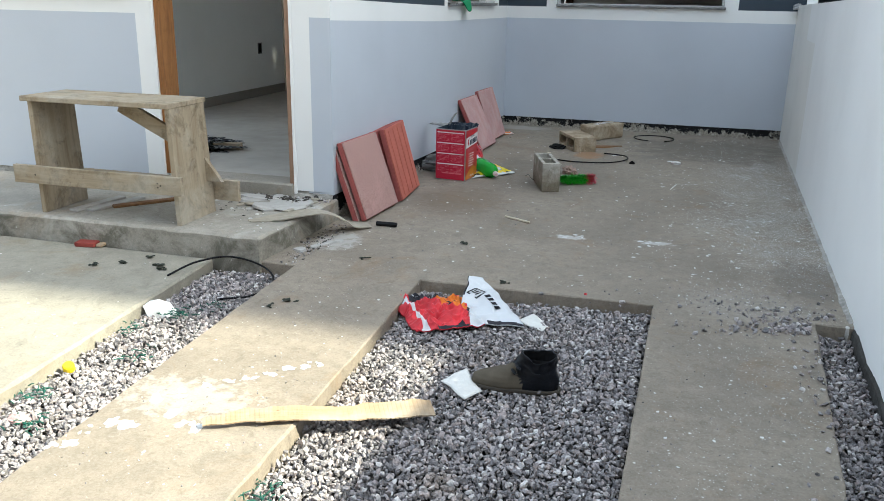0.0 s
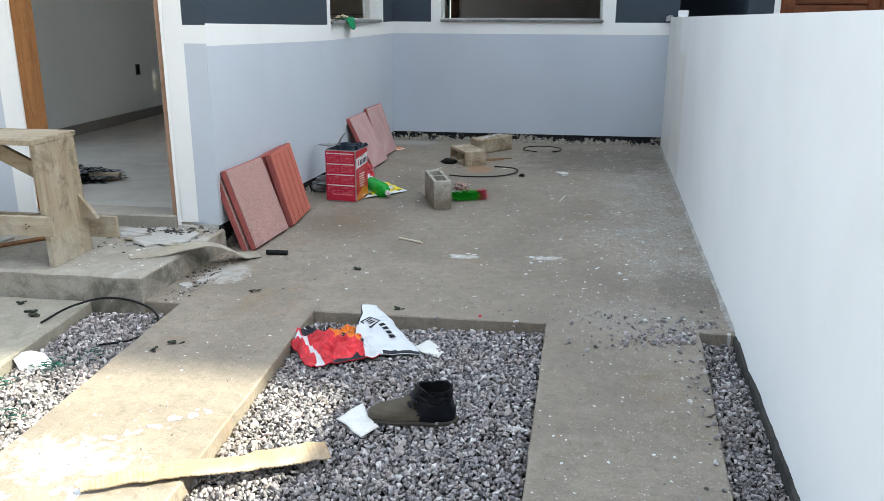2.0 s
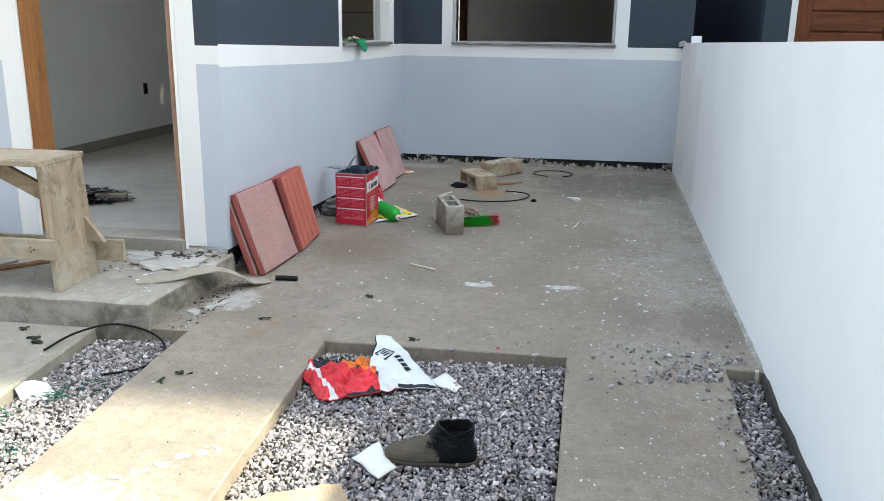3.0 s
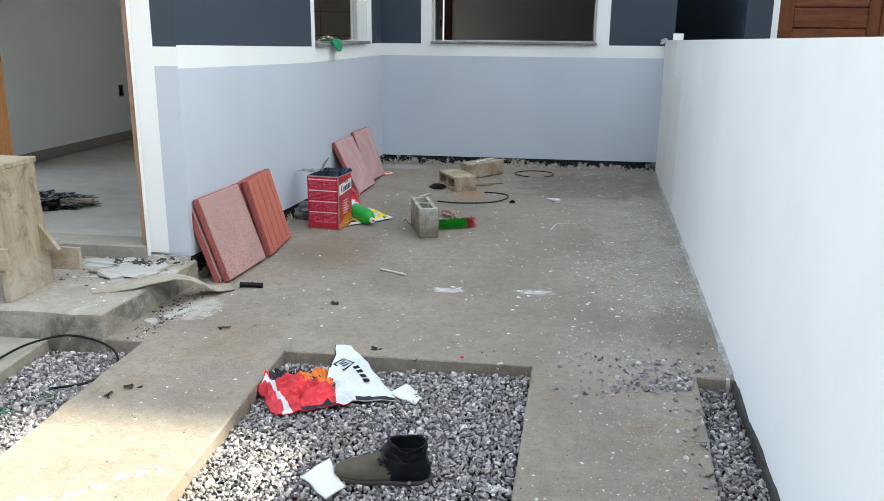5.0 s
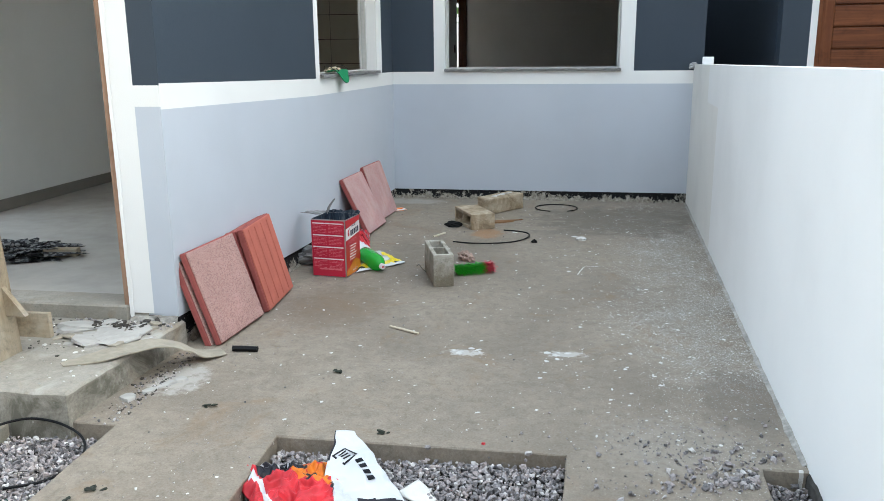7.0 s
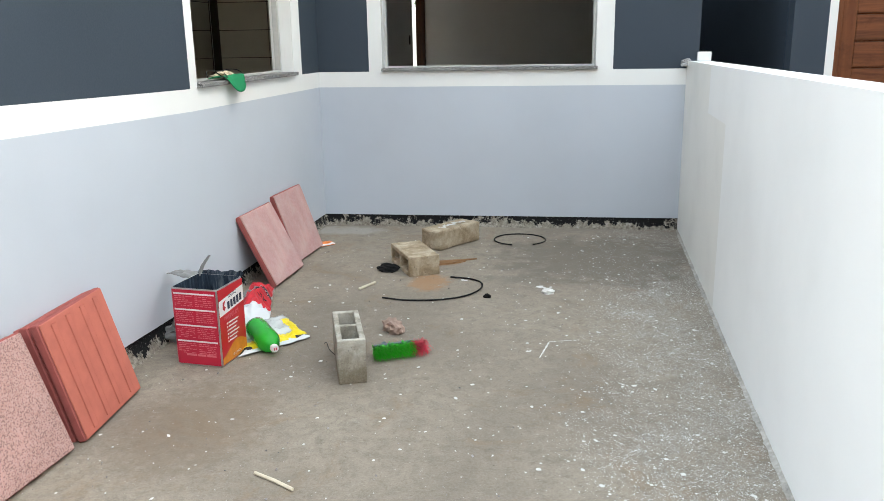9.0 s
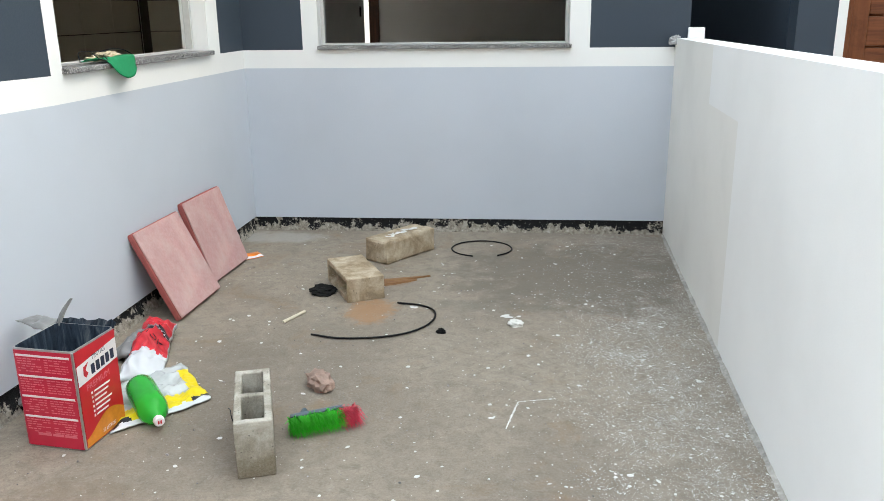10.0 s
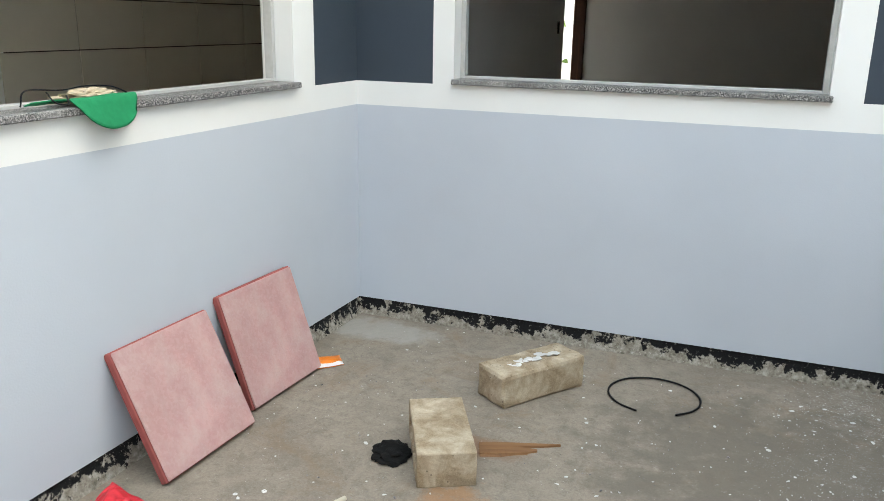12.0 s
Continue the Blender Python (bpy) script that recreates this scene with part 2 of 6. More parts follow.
def gravel_material():
    g = Graph("crushed granite gravel")
    r = g.island()
    col = g.ramp(r, (0.0, (0.035, 0.034, 0.038)), (0.22, (0.13, 0.125, 0.132)), (0.42, (0.29, 0.265, 0.27)),
                 (0.58, (0.43, 0.36, 0.34)), (0.74, (0.24, 0.228, 0.245)), (0.86, (0.52, 0.48, 0.47)), (1.0, (0.80, 0.77, 0.75)))
    n = g.noise(150, 4, 0.75)
    col = g.mix(0.38, col, g.ramp(n, (0.36, (0.05, 0.047, 0.05)), (0.64, (0.50, 0.46, 0.45))))
    dust = g.ramp(g.noise(2.6, 6, 0.65), (0.57, 0.0), (0.72, 0.4))
    col = g.mix(dust, col, (0.42, 0.33, 0.25))
    return g.done(col, 0.8, n, 0.002)


M_GRAVEL = gravel_material()
M_SOIL = plain("dark soil under gravel", (0.03, 0.028, 0.026), 0.95, 0.4, 60, 0.006)
M_EARTH = plain("bare earth", (0.20, 0.15, 0.11), 0.95, 0.3, 3.0, 0.02)


def granite_material():
    g = Graph("speckled grey granite")
    n = g.noise(190, 5, 0.8)
    col = g.ramp(n, (0.40, (0.015, 0.015, 0.017)), (0.48, (0.10, 0.10, 0.10)), (0.56, (0.32, 0.31, 0.305)), (0.68, (0.62, 0.61, 0.60)))
    dust = g.ramp(g.noise(7, 4, 0.6), (0.50, 0.0), (0.75, 0.35))
    return g.done(g.mix(dust, col, (0.52, 0.51, 0.49)), 0.45, n, 0.0006)


M_GRANITE = granite_material()
M_FRAME = plain("dusty aluminium channel", (0.55, 0.55, 0.54), 0.5, 0.12, 40, 0.0006, 0.3)
M_JAMB = wood("orange door-frame wood", (0.20, 0.085, 0.03), (0.42, 0.20, 0.075), axis=2, rough=0.5, stain=0.2)
M_JAMB_RAW = wood("raw pinkish door-frame edge", (0.24, 0.14, 0.09), (0.40, 0.26, 0.18), axis=2, rough=0.7)
M_DARKWOOD = wood("dark brown varnished wood", (0.035, 0.013, 0.007), (0.10, 0.038, 0.018), axis=2, rough=0.4)
M_DOORWOOD = wood("red-brown varnished door wood", (0.085, 0.029, 0.014), (0.225, 0.080, 0.034), axis=0, rough=0.42)
M_DOORSTILE = wood("red-brown varnished door stile", (0.12, 0.038, 0.016), (0.21, 0.076, 0.031), axis=2, rough=0.42)
M_BENCHWOOD = wood("weathered pine, long grain", (0.22, 0.17, 0.11), (0.38, 0.32, 0.235), axis=0, rough=0.8, stain=0.45)
M_BENCHLEG = wood("weathered pine, upright grain", (0.22, 0.17, 0.11), (0.38, 0.32, 0.235), axis=2, rough=0.8, stain=0.5)
M_KITCHEN = plain("glossy beige wall tile", (0.72, 0.68, 0.58), 0.25, 0.05, 3.0, 0.0004)
M_GROUT = plain("dark tile grout", (0.07, 0.06, 0.05), 0.9, 0.2, 50, 0.001)
M_SKIRT = plain("grey tile skirting", (0.24, 0.225, 0.20), 0.5, 0.12, 12, 0.0008)

# ---- mesh helpers ----


def part(name, bm, material, parent=None, label="", smooth=False):
    """Link a bmesh as one mesh object under a thing or a part."""
    me = bpy.data.meshes.new(name)
    bm.normal_update()
    bm.to_mesh(me)
    bm.free()
    for m in (material if isinstance(material, (list, tuple)) else [material]):
        me.materials.append(m)
    if smooth:
        me.polygons.foreach_set("use_smooth", [True] * len(me.polygons))
    ob = new(name, me)
    if parent is not None:
        ob.parent = parent
    if label:
        ob["label"] = label
    return ob


def thing(name, m, label, category, group="", kind=""):
    ob = new(name)
    ob.empty_display_size = 0.05
    ob.matrix_world = m
    return tagged(ob, label, category, group, kind)


def box(bm, x0, x1, y0, y1, z0, z1, bevel=0.0, seg=1, mat=0, m=None):
    vs = [bm.verts.new((x, y, z)) for x in (x0, x1) for y in (y0, y1) for z in (z0, z1)]
    if m is not None:
        for v in vs:
            v.co = m @ v.co
    fs = [bm.faces.new([vs[i] for i in q]) for q in ((0, 1, 3, 2), (4, 6, 7, 5), (0, 4, 5, 1), (2, 3, 7, 6), (0, 2, 6, 4), (1, 5, 7, 3))]
    for f in fs:
        f.material_index = mat
    if bevel:
        es = {e for f in fs for e in f.edges}
        bmesh.ops.bevel(bm, geom=list(es), offset=bevel, segments=seg, affect="EDGES", profile=0.6)
    return vs


def boxes(*specs, bevel=0.0, seg=1):
    bm = bmesh.new()
    for s in specs:
        box(bm, *s, bevel=bevel, seg=seg)
    return bm


def wall_grid(name, a, b, zs, cells, thick, mats, us=None, inner=0, label="", rise=None):
    """A wall from plan point a to b, split into panels. us: distances along it; cells(u, z) gives the
    paint's index, or None for an opening, which goes through with its reveals. The outside lies to the
    right of the way from a to b."""
    a, b = Vector((*a, 0)), Vector((*b, 0))
    way = (b - a).normalized()
    inward = Vector((-way.y, way.x, 0))
    bm = bmesh.new()

    def quad(p, q, r, s, mi):
        f = bm.faces.new([bm.verts.new(v) for v in (p, q, r, s)])
        f.material_index = mi

    def at(u, z, d):
        return a + way * u + inward * d + Vector((0, 0, z + (rise(u, z) if rise else 0.0)))

    nu, nz = len(us) - 1, len(zs) - 1
    grid = [[cells((us[i] + us[i + 1]) / 2, (zs[j] + zs[j + 1]) / 2) for j in range(nz)] for i in range(nu)]
    for i in range(nu):
        for j in range(nz):
            c = grid[i][j]
            u0, u1, z0, z1 = us[i], us[i + 1], zs[j], zs[j + 1]
            if c is None:
                continue
            inset = 0.010 if c == 3 else 0.0
            quad(at(u0, z0, inset), at(u1, z0, inset), at(u1, z1, inset), at(u0, z1, inset), c)
            if inset:
                quad(at(u0, z1, inset), at(u1, z1, inset), at(u1, z1, 0), at(u0, z1, 0), c)
            quad(at(u1, z0, thick), at(u0, z0, thick), at(u0, z1, thick), at(u1, z1, thick), inner)
            side = 1
            left = grid[i - 1][j] if i else "end"
            right = grid[i + 1][j] if i + 1 < nu else "end"
            if left is None or left == "end":
                quad(at(u0, z0, thick), at(u0, z0, 0), at(u0, z1, 0), at(u0, z1, thick), side if left is None else c)
            if right is None or right == "end":
                quad(at(u1, z0, 0), at(u1, z0, thick), at(u1, z1, thick), at(u1, z1, 0), side if right is None else c)
            down = grid[i][j - 1] if j else "end"
            up = grid[i][j + 1] if j + 1 < nz else "end"
            if down is None:
                quad(at(u0, z0, thick), at(u1, z0, thick), at(u1, z0, 0), at(u0, z0, 0), side)
            if up is None or up == "end":
                quad(at(u0, z1, 0), at(u1, z1, 0), at(u1, z1, thick), at(u0, z1, thick), side)
    bmesh.ops.remove_doubles(bm, verts=bm.verts, dist=0.0005)
    ob = part(name, bm, mats)
    return tagged(ob, label, "wall", kind="structure")


def slab(name, outline, top, depth, material, label, category="floor", jitter=0.004, bevel=0.012, step=0.04, seed=0.0, rough_sides=True):
    """A poured slab: outline in plan, with slightly uneven edges and a worn arris."""
    pts = []
    n = len(outline)
    for i in range(n):
        p, q = Vector((*outline[i], 0)), Vector((*outline[(i + 1) % n], 0))
        k = max(1, int((q - p).length / step))
        for j in range(k):
            v = p.lerp(q, j / k)
            w = noise.noise_vector(v * 9 + Vector((seed, 0, 0))) * jitter + noise.noise_vector(v * 31 + Vector((seed, 5, 0))) * jitter * 0.5
            pts.append(v + Vector((w.x, w.y, 0)))
    bm = bmesh.new()
    c = sum(pts, Vector()) / len(pts)
    rim_in, rim, foot = [], [], []
    for i, v in enumerate(pts):
        t = (pts[(i + 1) % len(pts)] - pts[i - 1]).normalized()
        inn = Vector((-t.y, t.x, 0))
        wear = bevel * (0.6 + 0.9 * abs(noise.noise(v * 7 + Vector((seed, 1, 2)))))
        rim_in.append(bm.verts.new((*(v + inn * wear).xy, top)))
        rim.append(bm.verts.new((*v.xy, top - wear)))
        foot.append(bm.verts.new((*v.xy, top - depth)))
    bm.faces.new(rim_in)
    k = len(pts)
    for i in range(k):
        j = (i + 1) % k
        bm.faces.new((rim[i], rim[j], rim_in[j], rim_in[i]))
        bm.faces.new((foot[i], foot[j], rim[j], rim[i]))
    ob = part(name, bm, material)
    return tagged(ob, label, category, kind="structure")


# ---- ground ----
def lean(x, y, k=0.047):
    """Lines that run out from the houses lean a little, as the plot does."""
    return (x - k * (3.63 - y), y)


FRONT = -2.6
bm = bmesh.new()
for q in (((-60, -60), (60, -60), (60, 60), (-60, 60)),):
    bm.faces.new([bm.verts.new((*p, -0.16)) for p in q])
tagged(part("ground", bm, M_EARTH), "bare reddish earth round the building plot", "ground", kind="structure")

bm = boxes((-1.6, 1.9, FRONT, 3.66, -0.15, -0.088))
tagged(part("gravel_bed", bm, M_SOIL), "dark compacted soil under the gravel", "ground", kind="structure")

slab("floor", [(-1.16, 3.63), (-0.86, 3.63), lean(-0.86, FRONT, -0.036), lean(-0.245, FRONT, -0.024), (-0.245, 3.63), (0.76, 3.63), lean(0.76, FRONT, 0.026), lean(1.385, FRONT, 0.082),
               (1.385, 3.63), (1.60, 3.63), (1.92, 8.55), (-1.0, 8.55), (-1.12, 4.5)], 0.0, 0.14, M_FLOOR,
     "grey-brown concrete yard slab with path strips, dusty and paint-spattered", bevel=0.006)
slab("pavement_1", [(-5.2, FRONT), lean(-1.27, FRONT, -0.07), (-1.27, 3.60), (-5.2, 3.60)], -0.002, 0.14, M_STRIP,
     "broad pale concrete path slab before the step", "pavement", seed=7)
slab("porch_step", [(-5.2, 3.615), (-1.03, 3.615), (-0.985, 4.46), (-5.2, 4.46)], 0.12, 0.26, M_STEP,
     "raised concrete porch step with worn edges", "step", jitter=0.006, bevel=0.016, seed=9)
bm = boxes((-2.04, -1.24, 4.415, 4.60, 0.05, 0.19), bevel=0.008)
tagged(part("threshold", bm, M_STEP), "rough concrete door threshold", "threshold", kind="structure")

# ---- boundary wall: new paint nearby, unfinished beige at the far end ----
YA, YB = (1.75 - 0.047 * (8.45 + 4.0), -4.0), (1.756, 8.575)
LEN = (Vector(YB) - Vector(YA)).length


def yard_cells(u, z):
    y = -4.0 + u
    return 1 if (y > 6.63 and z < 0.95) or y > 7.26 else 0


wall_grid("wall_yard", YB, YA, [-0.2, 0.95, 1.2], lambda u, z: 2 if yard_cells(LEN - u, z) else 0, 0.14, [M_YARD, M_WHITE, M_YARD_OLD],
                us=[0, LEN - 11.27, LEN - 10.64, LEN], inner=0, rise=lambda u, z: 0.0095 * u if z > 1.1 else 0.0, label="low smooth off-white boundary wall, far end unfinished beige")

# ---- house ----
TOP = 3.0
CORNER = (-0.88, 8.48)
FRONTC = (-1.0, 4.43)
T = 0.15
MATS = [M_LIGHT, M_WHITE, M_DARK, M_BASE, M_ROOM]


def far_cells(x, z):
    if z < 0.085:
        return 3
    if z < 1.04:
        return 0
    if z < 1.15:
        return 1
    if -0.40 < x < 1.13 and z < 2.25:
        return None
    if -0.50 < x < 1.25 and z < 2.35:
        return 1
    return 2


XS = [-0.88, -0.50, -0.40, 1.13, 1.25, 1.83]
wall_grid("wall_north", (-0.88, 8.48), (1.83, 8.48), [-0.1, 0.085, 1.04, 1.15, 2.25, 2.35, TOP],
          lambda u, z: far_cells(u - 0.88, z), T, MATS, us=[x + 0.88 for x in XS], inner=4,
          label="rendered house wall painted pale grey, white and slate blue")

WLEN = (Vector(CORNER) - Vector(FRONTC)).length
Y0 = 4.43


def side_cells(u, z):
    y = Y0 + u
    if z < 0.085:
        return 3
    if z < 1.04:
        return 0
    if z < 1.15:
        return 1
    if 6.50 < y < 7.95 and z < 2.10:
        return None
    if 6.42 < y < 8.11 and z < 2.25:
        return 1
    return 2


wall_grid("wall_west", FRONTC, CORNER, [-0.1, 0.085, 1.04, 1.15, 2.10, 2.25, TOP], side_cells, T, MATS,
          us=[0, 0.5, 1.0, 1.5, 6.42 - Y0, 6.50 - Y0, 7.95 - Y0, 8.11 - Y0, WLEN], inner=4,
          rise=lambda u, z: (0.038 if z > 0.5 else 0.06) * max(0.0, 1 - u / 1.9) if 0 < z < 2 else 0.0,
          label="rendered side wall painted pale grey, white and slate blue")


def front_cells(x, z):
    if -2.06 < x < -1.235 and z > 0.10 and z < 2.30:
        return None
    if z < 0.155:
        return 3
    if -2.175 < x < -1.12 and z < 2.42:
        return 1
    if z < 1.09:
        return 0
    if z < 1.18:
        return 1
    if -3.40 < x < -2.24 and z < 2.25:
        return None
    if -3.5 < x < -2.175 and z < 2.35:
        return 1
    return 2


FX = [-3.6, -3.5, -3.40, -2.24, -2.175, -2.06, -1.235, -1.12, -1.0]
wall_grid("wall_south", (-3.6, 4.43), (-1.0, 4.43), [-0.1, 0.10, 0.155, 1.09, 1.18, 2.25, 2.30, 2.35, 2.42, TOP],
          lambda u, z: front_cells(u - 3.6, z), T, MATS, us=[x + 3.6 for x in FX], inner=4,
          label="rendered front wall painted pale grey, white and slate blue")

# inside of the house
def block(name, spec, mat, label, cat="wall"):
    return tagged(part(name, boxes(spec), mat), label, cat, kind="structure")


# unseen opening at y 4.7 to 6.35, added to brighten the rooms
wall_grid("wall_room_west", (-3.60, 13.95), (-3.60, 4.585), [-0.1, 0.19, 2.45, TOP], lambda u, z: None if 0.19 < z < 2.45 and 4.7 < 13.95 - u < 6.35 else 0, T,
          [M_LIGHT, M_WHITE, M_DARK, M_BASE, M_ROOM], us=[0, 13.95 - 6.35, 13.95 - 4.7, 13.95 - 4.585], inner=4, label="plain grey plastered room wall")
block("wall_kitchen_north", (-3.45, -1.06, 12.62, 12.75, 0.0, 2.75), M_ROOM, "plastered wall behind the kitchen tiles")
block("wall_partition", (-1.02, -0.92, 8.63, 12.88, 0.0, 2.75), M_ROOM, "plain grey plastered partition wall")
block("wall_room_east", (1.68, 1.83, 8.63, 13.95, -0.1, TOP), [M_DARK], "slate blue passage wall of the house")
block("wall_room_north", (-0.90, 1.68, 13.80, 13.95, 0.0, 2.75), M_ROOM, "plain grey plastered back wall")
block("wall_back_west", (-3.45, -1.95, 13.80, 13.95, 0.0, 2.75), M_ROOM, "plain grey plastered back wall")
block("wall_back_head", (-1.95, -0.90, 13.80, 13.95, 2.12, 2.75), M_ROOM, "plain grey plastered wall over the back door")
block("floor_west", (-3.45, -1.16, 4.585, 13.95, 0.05, 0.185), M_ROOMFLOOR, "dusty grey room floor", "floor")
block("floor_north", (-1.16, 1.68, 8.635, 13.95, 0.05, 0.185), M_ROOMFLOOR, "dusty grey room floor", "floor")
block("ceiling_west", (-3.44, -1.12, 4.585, 13.95, 2.755, 2.87), M_CEIL, "plain white ceiling", "ceiling")
block("ceiling_north", (-1.115, 1.675, 8.635, 13.95, 2.755, 2.87), M_CEIL, "plain white ceiling", "ceiling")
block("wall_back_parapet", (-3.6, 1.68, 13.955, 14.05, 2.2, TOP), M_LIGHT, "pale grey rendered parapet over the back door")
block("skirting", (-3.449, -3.437, 4.6, 12.6, 0.187, 0.275), M_SKIRT, "grey tile skirting along the room wall", "skirting")

# kitchen tiles on the far wall of the side room
kit = thing("kitchen_tiling", pose(-3.448, 8.80, 0.19), "glossy beige wall tiles with dark joints in the kitchen", "wall tiles", kind="structure")
part("grout", boxes((0, 0.006, 0, 3.82, 0.0, 2.5)), M_GROUT, kit)
tile_me = None
for j in range(7):
    for i in range(6):
        w = 0.64 if i < 5 else 3.82 - 5 * 0.64
        if tile_me is None or w != 0.64:
            ob = part("tile", boxes((0.004, 0.012, 0.003, w - 0.003, 0.003, 0.331), bevel=0.0015), M_KITCHEN, kit)
            if w == 0.64:
                tile_me = ob.data
        else:
            ob = new("tile", tile_me)
            ob.parent = kit
        ob.location = (0, -0.04 + i * 0.64 if i else 0, j * 0.335 - 0.005)
        if i == 0:
            ob.location.y = -0.04
kit2 = thing("kitchen_tiling", pose(-3.43, 12.615, 0.19), "glossy beige wall tiles with dark joints in the kitchen", "wall tiles", kind="structure")
part("grout", boxes((0, 2.3, -0.006, 0, 0.0, 2.5)), M_GROUT, kit2)
tile_me2 = part("tile", boxes((0.003, 0.637, -0.012, -0.004, 0.003, 0.331), bevel=0.0015), M_KITCHEN, kit2).data
for j in range(7):
    for i in range(3):
        if i or j:
            ob = new("tile", tile_me2)
            ob.parent = kit2
        else:
            ob = kit2.children[1]
        ob.location = (0.1 + i * 0.64, 0, j * 0.335 - 0.005)


# windows without glass yet: stone sills and thin channels
def window(name, m, w, label, depth=T, h=1.10):
    """Local x runs along the opening, y inwards, z up from the sill's underside."""
    win = thing(name, m, label, "window", kind="structure")
    part("window_sill", boxes((-0.004, w + 0.012, -0.028, depth + 0.01, 0.0, 0.023), bevel=0.003), M_GRANITE, win, "speckled grey granite sill")
    part("window_frame", boxes((0.0, 0.022, 0.085, 0.125, 0.021, h), (w - 0.022, w, 0.085, 0.125, 0.021, h),
                               (0.022, w - 0.022, 0.085, 0.125, 0.021, 0.034), (0.022, w - 0.022, 0.085, 0.125, h - 0.025, h), bevel=0.002), M_FRAME, win,
         "dusty whitish metal sub-frame")
    return win


window("window_1", pose(-0.40, 8.48, 1.151), 1.53, "unglazed window opening with a speckled granite sill")
side_turn = math.degrees(math.atan2(8.48 - 4.43, -0.88 + 1.0))
u = (6.50 - Y0) / WLEN
window("window_2", pose(-1.0 + 0.12 * u, 6.50, 1.151, 0, 0, side_turn), 1.45, "unglazed kitchen window opening with a granite sill", h=0.949)
window("window_3", pose(-3.40, 4.43, 1.181), 1.16, "unglazed front window opening with a granite sill")

# front door frame, no leaf hung yet
fr = thing("door_1", pose(-2.06, 4.43, 0.19), "open doorway with a raw orange wooden frame and no leaf", "door frame", kind="structure")
part("jamb", boxes((0.0, 0.032, 0.008, 0.149, 0.0, 2.11), bevel=0.003), M_JAMB, fr, "orange varnished wooden jamb")
part("jamb", boxes((0.793, 0.825, 0.004, 0.149, -0.01, 2.11), bevel=0.004), M_JAMB_RAW, fr, "raw wooden jamb with chipped plaster edge")
part("head", boxes((0.032, 0.793, 0.008, 0.149, 2.078, 2.11), bevel=0.003), M_JAMB, fr)

# back door frame seen through the far room
fr = thing("door_2", pose(-1.02, 13.78, 0.186), "open back doorway with a dark brown wooden frame", "door frame", kind="structure")
part("jamb", boxes((0.0, 0.12, -0.03, 0.17, 0.0, 1.93), bevel=0.004), M_DARKWOOD, fr)
part("head", boxes((-0.93, 0.0, 0.0, 0.14, 1.87, 1.93), bevel=0.004), M_DARKWOOD, fr)

# ---- neighbouring house, beyond a narrow passage ----
def neigh_cells(x, z):
    if 2.72 < x < 3.62 and z < 2.12:
        return None
    if 2.665 < x < 3.675 and z < 2.18:
        return 1
    return 2 if z > 0.9 else 0


NX = [2.44, 2.665, 2.72, 3.62, 3.675, 3.697]
wall_grid("wall_neighbour", (2.44, 8.50), (3.697, 8.50), [-0.1, 0.9, 2.12, 2.18, TOP],
          lambda u, z: neigh_cells(u + 2.44, z), T, MATS, us=[x - 2.44 for x in NX], inner=4,
          label="slate blue front wall of the neighbouring house")
# unseen block added to cast the yard's shade, white to bounce light back
block("house_block_neighbour", (3.70, 9.0, 3.16, 14.05, -0.1, 6.4), M_WHITE, "tall white block, unseen, added to shade the yard from the sun")
block("wall_passage", (2.44, 2.59, 8.66, 14.0, -0.1, TOP), M_DARK, "slate blue side wall along the narrow passage")
block("wall_passage_end", (1.835, 2.435, 13.9, 14.05, -0.1, TOP), M_DARK, "slate blue wall closing the passage")
block("floor_passage", (1.84, 2.43, 8.5, 13.9, -0.1, 0.0), M_STEP, "concrete passage floor", "floor")
nd = thing("door_3", pose(2.72, 8.56, 0.02), "closed red-brown varnished wooden door with horizontal panels", "door", kind="structure")
part("door_frame", boxes((0.0, 0.035, -0.045, 0.06, 0.0, 2.10), (0.865, 0.90, -0.045, 0.06, 0.0, 2.10), (0.035, 0.865, -0.045, 0.06, 2.065, 2.10), bevel=0.003), M_DOORSTILE, nd)
part("stile", boxes((0.037, 0.135, -0.02, 0.02, 0.0, 2.06), bevel=0.003), M_DOORSTILE, nd)
part("stile", boxes((0.765, 0.863, -0.02, 0.02, 0.0, 2.06), bevel=0.003), M_DOORSTILE, nd)
part("core", boxes((0.04, 0.86, 0.022, 0.034, 0.0, 2.06)), M_DOORSTILE, nd)
part("rail", boxes((0.137, 0.763, -0.018, 0.018, 0.0, 0.05), bevel=0.003), M_DOORSTILE, nd)
for k in range(12):
    z = 0.01 + k * 0.178 + 0.042
    if z < 1.95:
        part("panel", boxes((0.137, 0.763, -0.012, 0.012, z + 0.004, min(2.06, z + 0.172)), bevel=0.009, seg=2), M_DOORWOOD, nd)
# unseen wall added behind the walker to hold back southern sky light
block("wall_opposite", (-16.0, 16.0, -9.3, -9.0, -0.2, 9.0), M_ADDED_WALL, "plain ochre wall, unseen, added to dim the southern sky light")
block("wall_back_yard", (-6.0, 9.0, 17.5, 17.65, -0.2, 1.9), M_WHITE, "plain white back boundary wall")

